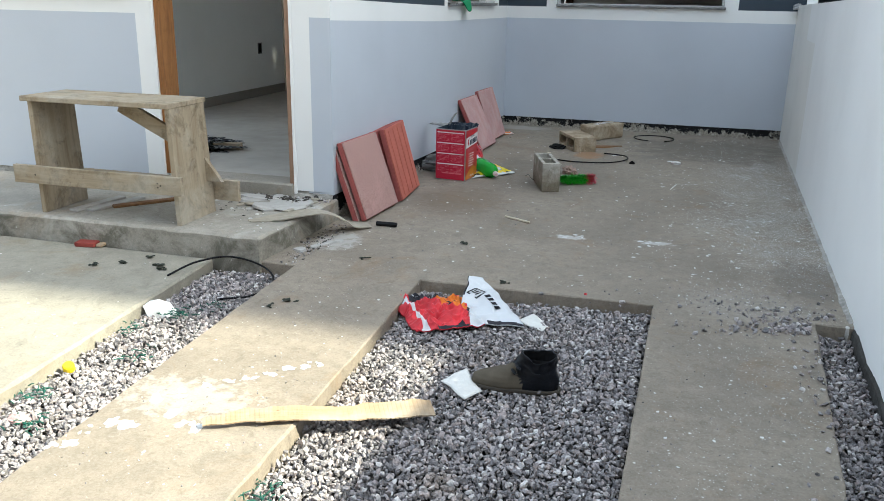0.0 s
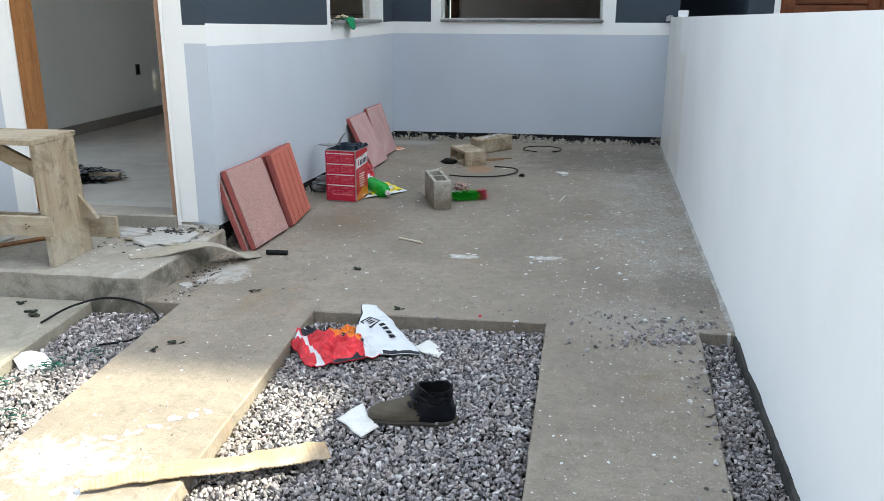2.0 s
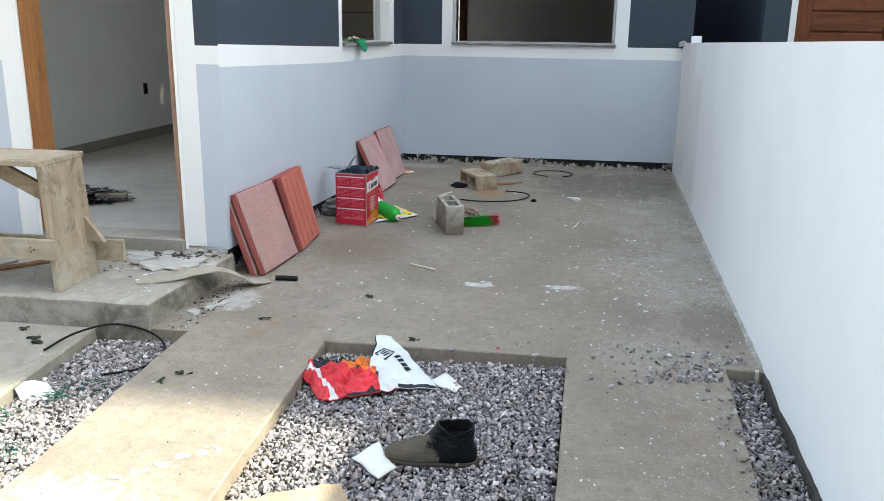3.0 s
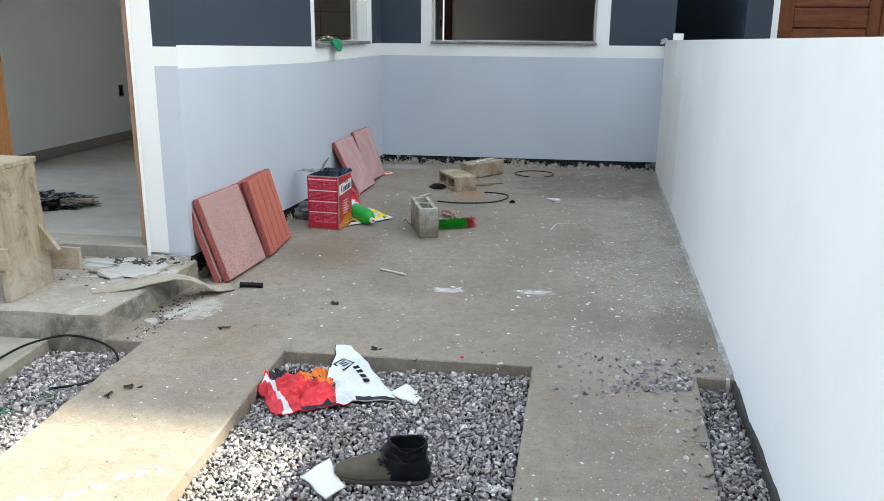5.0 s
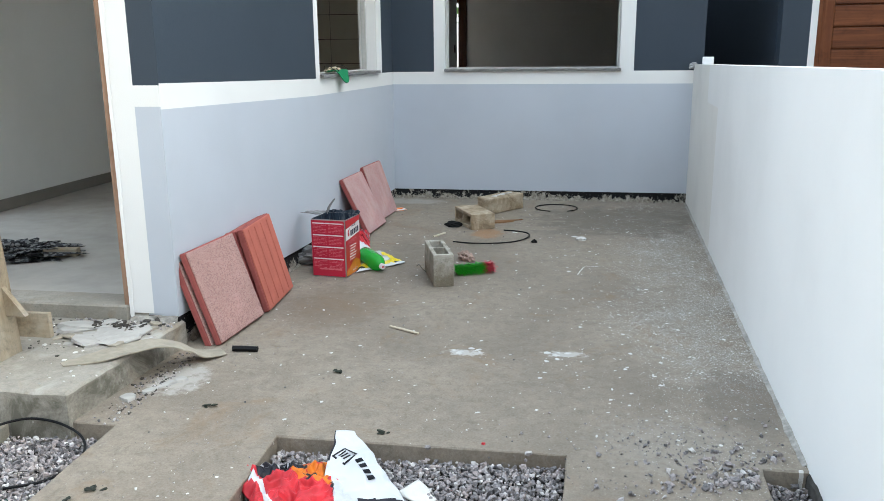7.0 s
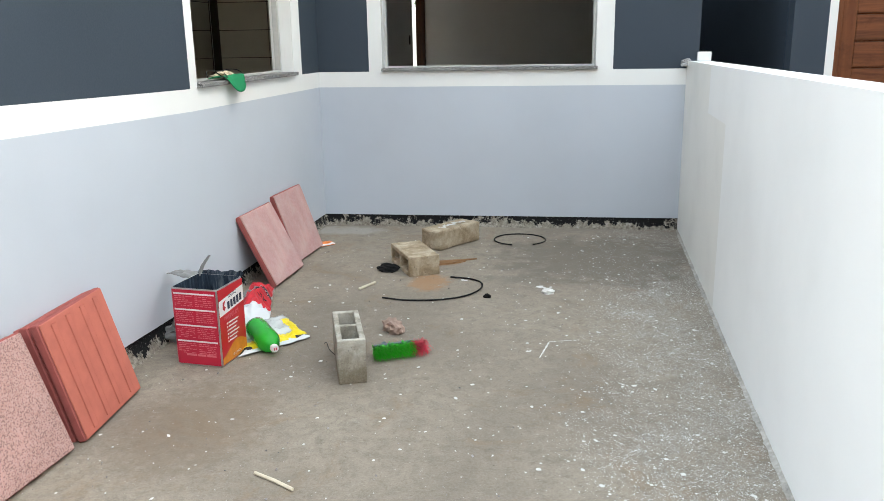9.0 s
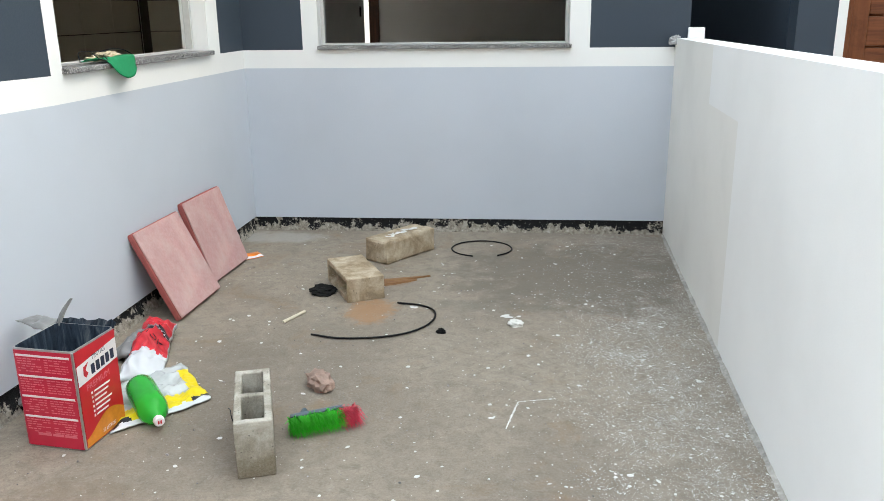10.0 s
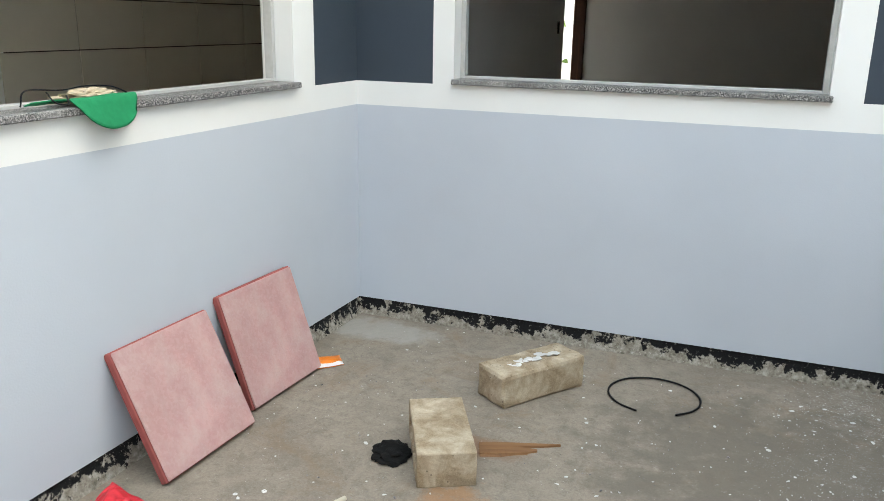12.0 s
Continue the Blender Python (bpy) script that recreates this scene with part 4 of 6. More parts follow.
for k in range(3):
    bm.faces.new((f1[(k + 1) % 3], f1[k], f2[k], f2[(k + 1) % 3]))
part("gusset", bm, M_BENCHLEG, bench)
part("foot_batten", boxes((0.398, 0.418, -0.15, 0.15, 0.0, 0.04), bevel=0.002), M_SPLINTER, bench, "dark reddish batten at the leg's foot")
for x, z in ((0.33, 0.19), (0.33, 0.21), (0.345, 0.20), (-0.37, 0.20)):
    part("nail", boxes((x - 0.003, x + 0.003, -0.189, -0.186, z - 0.003, z + 0.003)), M_BLACK, front)


# ---- red paving tiles leaning on the wall ----
def paving_tile(m, face, label, grooves=False, size=0.45, t=0.034):
    """Local y is its width, z its height, the face looks along +x."""
    ob = thing("paving_tile", m, label, "paving tile", "red paving tiles")
    part("body", boxes((-t, -0.004, 0, size, 0, size), bevel=0.004), M_RED_SIDE, ob)
    bm = boxes((-0.0035, 0.004, 0.004, size - 0.004, 0.004, size - 0.004), bevel=0.003)
    part("face", bm, face, ob)
    if grooves:
        for k in range(4):
            y = 0.075 + k * 0.1
            bm = boxes((0.0035, 0.0085, y - 0.016, y + 0.016, 0.02, size - 0.02), bevel=0.0035)
            part("ridge", bm, face, ob)
    return ob


def leaning(x, y, turn, tilt, t=0.034, back=0.0):
    return pose(x, y, t * math.sin(radians(tilt)), 0, 0, turn) @ pose(0, 0, 0, 0, -tilt, 0) @ pose(-back, 0, 0)


L1 = "pink washed-granite paving tile leaning on the wall"
paving_tile(leaning(-0.825, 4.45, -4, 19.5, back=0.042), M_RED_AGG, "pink paving tile leaning behind another on the wall")
paving_tile(leaning(-0.815, 4.455, -4, 19.5), M_RED_AGG, L1)
paving_tile(leaning(-0.785, 4.960, 4, 15.5, back=0.076), M_RED_SIDE, "red paving tile at the back of a leaning stack")
paving_tile(leaning(-0.780, 4.968, 4, 15.5, back=0.039), M_RED_SIDE, "red paving tile in the middle of a leaning stack")
paving_tile(leaning(-0.775, 4.962, 4, 15.5), M_RED_TACT, "terracotta paving tile with raised ridges, leaning on a stack", grooves=True)
paving_tile(leaning(-0.710, 6.815, -3, 26), M_RED_DUSTY, "dusty pink paving tile leaning steeply on the wall")
paving_tile(leaning(-0.745, 7.345, -4, 19), M_RED_DUSTY, "dusty pink paving tile leaning in the yard corner")


# ---- hollow concrete blocks ----
def hollow_block(m, size, mat, label):
    """Length along y; the two cells open along +z."""
    w, l, h = size
    ob = thing("concrete_block", m, label, "concrete block", "hollow concrete blocks")
    t = 0.024
    gx = [-w / 2, -w / 2 + t, w / 2 - t, w / 2]
    gy = [-l / 2, -l / 2 + t, -t / 2, t / 2, l / 2 - t, l / 2]
    bm = bmesh.new()
    vert = {}

    def at(i, j, z):
        if (i, j, z) not in vert:
            vert[i, j, z] = bm.verts.new((gx[i], gy[j], z))
        return vert[i, j, z]

    def hole(i, j):
        return i == 1 and j in (1, 3)

    for i in range(3):
        for j in range(5):
            zt = 0.020 if hole(i, j) else h
            bm.faces.new((at(i, j, zt), at(i + 1, j, zt), at(i + 1, j + 1, zt), at(i, j + 1, zt)))
            bm.faces.new((at(i, j + 1, 0), at(i + 1, j + 1, 0), at(i + 1, j, 0), at(i, j, 0)))
            if hole(i, j):
                ring = ((i, j), (i + 1, j), (i + 1, j + 1), (i, j + 1))
                for p, q in zip(ring, ring[1:] + ring[:1]):
                    bm.faces.new((at(*p, 0.020), at(*p, h), at(*q, h), at(*q, 0.020)))
    rim = [(i, 0) for i in range(3)] + [(3, j) for j in range(5)] + [(i, 5) for i in range(3, 0, -1)] + [(0, j) for j in range(5, 0, -1)]
    for p, q in zip(rim, rim[1:] + rim[:1]):
        bm.faces.new((at(*p, 0), at(*q, 0), at(*q, h), at(*p, h)))
    bmesh.ops.recalc_face_normals(bm, faces=bm.faces)
    sharp = [e for e in bm.edges if len(e.link_faces) == 2 and e.calc_face_angle() > 1.0]
    bmesh.ops.bevel(bm, geom=sharp, offset=0.0045, segments=2, affect="EDGES", profile=0.5)
    bmesh.ops.subdivide_edges(bm, edges=[e for e in bm.edges if e.calc_length() > 0.04], cuts=6, use_grid_fill=True)
    for v in bm.verts:
        v.co += noise.noise_vector(v.co * 38) * 0.0018 + noise.noise_vector(v.co * 95) * 0.0010
    part("body", bm, mat, ob)
    return ob


hollow_block(pose(-0.017, 5.745, 0, 0, 0, 18), (0.117, 0.385, 0.19), M_BLOCK, "grey hollow concrete block standing with its cells upwards")
hollow_block(pose(0.007, 7.331, 0.0595, 0, 0, 27) @ pose(0.0935, 0, 0, 0, -90, 0), (0.121, 0.390, 0.192), M_BLOCK_TAN,
             "stained hollow concrete block lying with its cells sideways")
bc = thing("concrete_block", pose(0.156, 7.95, 0, 0, 0, -35.5), "tan-stained concrete block lying on its side with a white paint smear", "concrete block", "hollow concrete blocks")
bm = bmesh.new()
box(bm, -0.0855, 0.0855, -0.208, 0.208, 0.0, 0.134)
bmesh.ops.subdivide_edges(bm, edges=bm.edges[:], cuts=9, use_grid_fill=True)
for v in bm.verts:
    edge = sum(1 for c, m in zip(v.co, ((-0.0855, 0.0855), (-0.208, 0.208), (0.0, 0.134))) if min(abs(c - m[0]), abs(c - m[1])) < 1e-4)
    v.co += noise.noise_vector(v.co * 30) * 0.002
    if edge > 1:
        v.co += (Vector((0, 0, 0.07)) - v.co).normalized() * (0.007 + 0.006 * noise.noise(v.co * 26))
part("body", bm, M_BLOCK_TAN, bc)
bm = bmesh.new()
rnd = random.Random(4)
for k in range(26):
    flake(bm, rnd.uniform(-0.015, 0.02), -0.11 + k * 0.0085 + rnd.uniform(-0.01, 0.01), 0.0003 * k, rnd.uniform(0.012, 0.028), rnd, 0.0012)
smear = part("paint_smear", bm, M_CHIP, bc, "white paint smear")
smear.location = (0, 0, 0.133)

# ---- square paint tin ----
S, HT = 0.224, 0.352
tin = thing("paint_tin", pose(-0.66, 5.795, 0, 0, 0, -7.5), "square red paint tin with torn-open top, standing on the concrete", "paint tin")
bm = bmesh.new()
h = S / 2
prof = [(h - 0.004, 0.0), (h, 0.006), (h, HT - 0.006), (h - 0.001, HT), (h - 0.005, HT), (h - 0.006, HT - 0.01), (h - 0.006, 0.02)]
rings = []
for r, z in prof:
    ring = []
    for cx, cy, a0 in ((1, 1, 0), (-1, 1, 90), (-1, -1, 180), (1, -1, 270)):
        rc = 0.014
        for k in range(4):
            a = radians(a0 + 30 * k)
            dent = 0.003 * noise.noise(Vector((cx * 2, cy * 2, z * 9)))
            ring.append(bm.verts.new(((r - rc) * cx + rc * math.cos(a) + dent, (r - rc) * cy + rc * math.sin(a), z)))
    rings.append(ring)
for i, (p, q) in enumerate(zip(rings, rings[1:])):
    for k in range(16):
        f = bm.faces.new((p[k], p[(k + 1) % 16], q[(k + 1) % 16], q[k]))
        f.material_index = 1 if i in (0, 2, 3) else (2 if i > 3 else 0)
f = bm.faces.new(rings[0][::-1])
f.material_index = 1
f = bm.faces.new(rings[-1])
f.material_index = 2
part("body", bm, [M_TIN_RED, M_TIN_EDGE, M_TIN_INSIDE], tin)
# front: small print in four fields under white rules
for k in range(4):
    z = 0.325 - k * 0.072
    part("print_rule", boxes((-0.098, 0.098, -h - 0.0008, -h, z, z + 0.007)), M_TIN_RULE, tin)
    bm = bmesh.new()
    rnd = random.Random(k)
    for col in (-0.095, 0.004):
        for r in range(6):
            zz = z - 0.010 - r * 0.0085
            x = col
            while x < col + 0.082:
                w = rnd.uniform(0.006, 0.02)
                if rnd.random() < 0.85:
                    box(bm, x, min(x + w, col + 0.086), -h - 0.0006, -h, zz, zz + 0.0032)
                x += w + 0.004
    part("small_print", bm, M_TIN_PRINT, tin)
bm = bmesh.new()
for x, w in ((-0.06, 0.05), (-0.005, 0.04), (0.04, 0.045)):
    box(bm, x, x + w, -h - 0.0006, -h, 0.045, 0.054)
part("small_print", bm, M_TIN_PRINT, tin)
part("seam", boxes((h - 0.006, h + 0.0012, -h - 0.0012, -h + 0.006, 0.004, HT - 0.004), bevel=0.001), M_TIN_EDGE, tin)
# right side: brand panel, slogan and orange foot
part("side_panel", boxes((h, h + 0.0006, -0.103, 0.106, 0.008, 0.344)), M_TIN_RED2, tin)
bm = bmesh.new()
f = bm.faces.new([bm.verts.new((h + 0.0011, y, z)) for y, z in ((-0.103, 0.225), (0.106, 0.245), (0.106, 0.318), (-0.103, 0.295))])
panel = part("brand_panel", bm, M_TIN_RULE, tin, "white brand panel")
bm = bmesh.new()
for k in range(5):
    y = -0.035 + k * 0.026
    box(bm, h + 0.0011, h + 0.0016, y, y + 0.019, 0.243 + k * 0.0022, 0.277 + k * 0.0022)
part("brand_bars", bm, M_INK, panel, "dark bars of an illegible brand name")
bm = bmesh.new()
bm.faces.new([bm.verts.new((h + 0.0014, y, z)) for y, z in ((-0.075, 0.255), (-0.062, 0.243), (-0.05, 0.256), (-0.062, 0.268), (-0.045, 0.292), (-0.072, 0.283))])
part("brand_mark", bm, M_REDFILM, panel)
side = Matrix(((0, 0, 1, 0), (1, 0, 0, 0), (0, 1, 0, 0), (0, 0, 0, 1)))
words("TINTAS", 0.022, M_INK, panel, pose(h + 0.0015, -0.028, 0.291) @ side @ pose(0, 0, 0, 0, 0, 4))
words("PREMIUM", 0.030, M_TIN_PRINT, tin, pose(h + 0.0010, -0.068, 0.196) @ side @ pose(0, 0, 0, 0, 0, 4))
bm = bmesh.new()
for k in range(6):
    z = 0.178 - k * 0.0165
    box(bm, h + 0.0007, h + 0.0012, -0.05, -0.043, z, z + 0.008)
    box(bm, h + 0.0007, h + 0.0012, -0.036, 0.05 - 0.012 * (k % 3), z + 0.001, z + 0.007)
part("small_print", bm, M_TIN_RULE, tin)
bm = bmesh.new()
n = 20
lo = [bm.verts.new((h + 0.001, -0.103 + 0.209 * i / n, 0.009)) for i in range(n + 1)]
hi = [bm.verts.new((h + 0.001, -0.103 + 0.209 * i / n, 0.035 + 0.055 * (0.5 + 0.5 * math.sin(i / n * 4.4 - 1.2)))) for i in range(n + 1)]
for i in range(n):
    bm.faces.new((lo[i], lo[i + 1], hi[i + 1], hi[i]))
part("foot_print", bm, M_TIN_ORANGE, tin)
words("18 LITROS", 0.016, M_TIN_RULE, tin, pose(h + 0.0014, -0.02, 0.022) @ side)
# torn lid bent up and out at the back
bm = bmesh.new()
for i in range(15):
    u = i / 14
    x = -h + S * u
    lift = 0.012 + 0.03 * abs(noise.noise(Vector((u * 6, 3, 1))))
    if i:
        a = bm.faces.new((pv[0], bm.verts.new((x, h - 0.004, HT - 0.004)), bm.verts.new((x + 0.004, h + 0.008, HT + lift)), pv[1]))
        pv = (a.verts[1], a.verts[2])
    else:
        pv = (bm.verts.new((x, h - 0.004, HT - 0.004)), bm.verts.new((x, h + 0.008, HT + lift)))
bmesh.ops.solidify(bm, geom=bm.faces[:], thickness=0.0015)
part("torn_rim", bm, M_TIN_INSIDE, tin, "torn and bent tin edge")
film("torn_lid", [(-h - 0.004, h - 0.06, HT - 0.01), (-h - 0.19, h + 0.01, HT - 0.015), (-h - 0.16, h + 0.09, HT - 0.03), (-h - 0.0, h + 0.02, HT)],
     [M_GREYFILM], lambda u, v: 0, tin, n=12, amp=0.015, seed=4, thick=0.0015, label="bent grey tin lid flap")
bm = bmesh.new()
tube(bm, catmull([(-h + 0.01, h, HT - 0.01), (-h + 0.02, h + 0.01, HT + 0.03), (-h + 0.05, h + 0.02, HT + 0.075), (-h + 0.06, h + 0.02, HT + 0.082)], 5), 0.010, 6, lambda t: 1.1 - 0.9 * t)
part("torn_strip", bm, M_GREYFILM, tin)

# crumpled grimy film behind the tin
ob = lump("plastic_film", (0.15, 0.10, 0.07), M_GREYFILM, seed=3, amp=0.7, freq=2.6, sub=4)
ob.location = (-0.83, 6.02, 0)
tagged(ob, "crumpled grimy grey plastic film between tin and wall", "plastic film")

# ---- green bottle ----
bottle = thing("bottle", look((-0.575, 6.075, 0.058), (-0.37, 5.805, 0.040)), "green translucent plastic bottle with white cap, lying on a bag", "bottle")
R = 0.054
bm = bmesh.new()
lathe(bm, [(0.012, -0.026), (0.034, -0.032), (0.046, -0.040), (R - 0.001, -0.056), (R, -0.09), (R, -0.14), (R, -0.19),
           (R, -0.235), (0.051, -0.252), (0.043, -0.272), (0.030, -0.290), (0.017, -0.301), (0.014, -0.307), (0.0135, -0.318)], 32)
bmesh.ops.recalc_face_normals(bm, faces=bm.faces)
part("body", bm, M_PET, bottle, smooth=True)
bm = bmesh.new()
lathe(bm, [(0.0165, -0.312), (0.0175, -0.315), (0.0175, -0.332), (0.015, -0.336)], 24)
bmesh.ops.recalc_face_normals(bm, faces=bm.faces)
lid = part("cap", bm, M_TIN_RULE, bottle, "white screw cap")
bm = bmesh.new()
for a in range(0, 360, 15):
    box(bm, -0.0012, 0.0012, 0.0172, 0.0184, -0.331, -0.316, m=pose(0, 0, 0, 0, 0, a))
part("cap_ribs", bm, M_TIN_RULE, lid)
part("cap_print", boxes((-0.007, -0.002, -0.006, 0.006, -0.3367, -0.3358), (0.001, 0.006, -0.006, 0.006, -0.3367, -0.3358)), M_REDFILM, lid)

# ---- bags by the tin ----
film("plastic_bag", [(-0.56, 5.745, 0.006), (-0.305, 6.02, 0.006), (-0.545, 6.32, 0.006), (-0.73, 6.10, 0.006)], [M_CLEARFILM, M_YELLOW, M_DARKFILM, M_WHITEFILM],
     lambda u, v: 3 if v < 0.07 else (2 if (v < 0.13 and (u > 0.82 or u < 0.2)) else (1 if v < 0.32 or (u > 0.86 and v < 0.8) else 0)), n=44, amp=0.022, freq=11, seed=7, floor_z=0.004)
bpy.data.objects["plastic_bag"].location = (0.025, 0.03, 0)
tagged(bpy.data.objects["plastic_bag"], "flattened clear and yellow plastic bag under the bottle", "bag")
rb = thing("mortar_bag", pose(-0.775, 6.43, 0), "crumpled red and white empty mortar bag on the concrete", "bag")
front_side = film("bag_front", [(0.07, -0.26, 0.01), (0.215, -0.18, 0.01), (0.10, 0.24, 0.05), (-0.03, 0.24, 0.07)], [M_WHITEFILM, M_REDFILM, M_DARKFILM],
     lambda u, v: 0 if v < 0.30 else (2 if 0.56 < v < 0.64 or (u < 0.1 and v < 0.5) else 1), rb, n=64, amp=0.036, freq=10, seed=12, belly=0.055, thick=0.02, floor_z=0.004)
film("bag_back", [(-0.05, -0.06, 0.02), (0.06, -0.10, 0.05), (0.05, 0.20, 0.05), (-0.06, 0.24, 0.02)], [M_GREYFILM, M_REDFILM], lambda u, v: 1 if v > 0.6 else 0, rb, n=24, amp=0.03, seed=15,
     belly=0.03, thick=0.02, floor_z=0.004)
drape(words("MASSA COLANTE", 0.021, M_WHITEFILM, rb, Matrix()), front_side, pose(0.150, 0.05, 0, 0, 0, 168))
drape(words("AC II", 0.032, M_DARKFILM, rb, Matrix()), front_side, pose(0.150, -0.01, 0, 0, 0, 168))

# ---- broom head ----
br = thing("broom_head", pose(0.185, 5.87, 0.0, 0, 0, 27) @ Matrix.Diagonal((0.80, 0.9, 0.9, 1)), "broom head with green and pink bristles, no handle", "broom")
part("body", boxes((-0.135, 0.10, 0.045, 0.075, 0.012, 0.055), bevel=0.008, seg=2), M_BRUSHBODY, br)
bm = bmesh.new()
tube(bm, [Vector((-0.09, 0.075, 0.03)), Vector((-0.07, 0.10, 0.034)), Vector((-0.06, 0.115, 0.035))], 0.014, 10)
part("socket", bm, M_BRUSHBODY, br)
rnd = random.Random(11)
for name, x0, x1, mat, count in (("green_bristles", -0.145, 0.075, M_BRISTLE_G, 1500), ("pink_bristles", 0.07, 0.14, M_BRISTLE_P, 520)):
    bm = bmesh.new()
    for k in range(count):
        x = rnd.uniform(x0, x1)
        a = Vector((x, 0.05 + rnd.uniform(-0.01, 0.005), rnd.uniform(0.014, 0.052)))
        b = a + Vector((rnd.gauss(0, 0.014) + (0.012 if x > 0.07 else 0), -rnd.uniform(0.055, 0.105), rnd.gauss(0.006, 0.024)))
        b.z = min(max(b.z, 0.003), 0.078)
        mid = (a + b) / 2 + Vector((rnd.gauss(0, 0.006), 0, abs(rnd.gauss(0, 0.008))))
        w = Vector((rnd.uniform(0.0011, 0.0020), 0, rnd.uniform(-0.001, 0.001)))
        q = [bm.verts.new(p) for p in (a - w, a + w, mid - w, mid + w, b)]
        bm.faces.new((q[0], q[1], q[3], q[2]))
        bm.faces.new((q[2], q[3], q[4]))
    part(name, bm, mat, br)
ob = lump("paper_clump", (0.045, 0.075, 0.038), M_BROWNPAPER, seed=8, amp=0.5, freq=3)
ob.location = (0.09, 6.20, 0)
ob.rotation_euler = (0, 0, 0.5)
tagged(ob, "crumpled brown rag on the concrete", "rag")


# ---- loose cables ----
def cable(pts, r, label):
    bm = bmesh.new()
    tube(bm, catmull(pts, 7), r, 7)
    return tagged(part("cable", bm, M_BLACK, smooth=True), label, "cable", "black cable pieces")


cable([(-0.07, 6.69, 0.007), (0.07, 6.655, 0.007), (0.25, 6.68, 0.007), (0.38, 6.755, 0.008), (0.452, 6.875, 0.012), (0.445, 7.005, 0.010), (0.375, 7.085, 0.007), (0.255, 7.115, 0.007)], 0.0048,
      "black cable piece curved on the concrete floor")
arc = []
for k in range(13):
    a = radians(255 - k * 26)
    arc.append((0.625 + 0.178 * math.cos(a), 8.075 + 0.165 * math.sin(a), 0.007))
cable(arc, 0.0042, "black cable piece curled in an open ring")
cable([(-1.31, 3.30, 0.008), (-1.28, 3.46, 0.02), (-1.20, 3.585, 0.02), (-1.09, 3.605, 0.01), (-0.97, 3.57, -0.01), (-0.90, 3.50, -0.03), (-0.885, 3.40, -0.04), (-0.92, 3.30, -0.045), (-1.02, 3.235, -0.045)], 0.0048,
      "black cable loop lying over the gravel strip")

# ---- small things round the fallen blocks ----
ob = lump("black_rag", (0.066, 0.070, 0.02), M_RAG, seed=21, amp=0.4, freq=2, sub=4)
ob.location = (-0.148, 7.265, 0)
tagged(ob, "flat black rag beside a concrete block", "rag")
sp = thing("wood_splinter", pose(0.16, 7.44, 0.0, 0, 0, 20), "brown splintered piece of wood by the block", "wood scrap")
for k, (x1, y0, y1, z) in enumerate(((0.235, -0.002, 0.036, 0.008), (0.15, -0.052, 0.034, 0.006), (0.115, -0.046, -0.012, 0.010))):
    bm = bmesh.new()
    rows = []
    for i in range(15):
        u = i / 14
        x = -0.05 + (x1 + 0.05) * u
        narrow = 1 - max(0.0, u - 0.35) / 0.65 * 0.85
        yc, half = (y0 + y1) / 2 + 0.012 * (u if k == 0 else 0), (y1 - y0) / 2 * narrow
        rag = 0.004 * noise.noise(Vector((u * 14, k, 2)))
        rows.append([bm.verts.new(p) for p in ((x, yc - half + rag, 0.0), (x, yc + half + rag, 0.0), (x, yc + half * 0.8 + rag, z), (x, yc - half * 0.8 + rag, z * 0.9))])
    for p, q in zip(rows, rows[1:]):
        for n in range(4):
            bm.faces.new((p[n], p[(n + 1) % 4], q[(n + 1) % 4], q[n]))
    bm.faces.new(rows[0])
    bm.faces.new(rows[-1][::-1])
    bmesh.ops.recalc_face_normals(bm, faces=bm.faces)
    part("splinter", bm, M_SPLINTER, sp)
ob = lump("paper_wad", (0.032, 0.028, 0.016), M_PAPER, seed=31, amp=0.6, freq=3)
ob.location = (0.83, 6.87, 0)
tagged(ob, "small wad of white paper on the concrete", "paper")
ob = lump("dark_clod", (0.021, 0.016, 0.013), M_RAG, seed=33, amp=0.6, freq=3)
ob.location = (0.50, 6.76, 0)
tagged(ob, "small dark clod on the concrete", "debris")


def stick(a, b, r, mat, name, label, cat="stick"):
    bm = bmesh.new()
    a, b = Vector(a), Vector(b)
    tube(bm, [a, a.lerp(b, 0.5) + Vector((0.002, 0.003, 0)), b], r, 6)
    return tagged(part(name, bm, mat), label, cat)


stick((-0.105, 4.82, 0.007), (0.05, 4.735, 0.007), 0.006, M_STICK, "stick", "pale thin wooden stick on the concrete")
stick((-0.235, 6.83, 0.006), (-0.17, 6.97, 0.006), 0.008, M_STICK, "stick", "short pale stick on the concrete")
stick((-0.74, 4.405, 0.014), (-0.625, 4.41, 0.014), 0.014, M_BLACK, "tube_end", "short black plastic tube piece on the concrete", "tube")
film("wrapper", [(-0.73, 7.77, 0.005), (-0.65, 7.86, 0.005), (-0.70, 7.93, 0.012), (-0.80, 7.86, 0.005)], [M_ORANGEFILM, M_TIN_RULE], lambda u, v: 1 if v < 0.25 else 0, n=12, amp=0.012, seed=5, floor_z=0.003)
tagged(bpy.data.objects["wrapper"], "small orange wrapper beside a paving tile", "wrapper")

# ---- gravel bed things ----
GZ = -0.046
shoe = thing("work_shoe", pose(0.195, 2.80, GZ - 0.004, 0, 0, 5), "worn brown and black leather work shoe on the gravel", "shoe")
K = 64


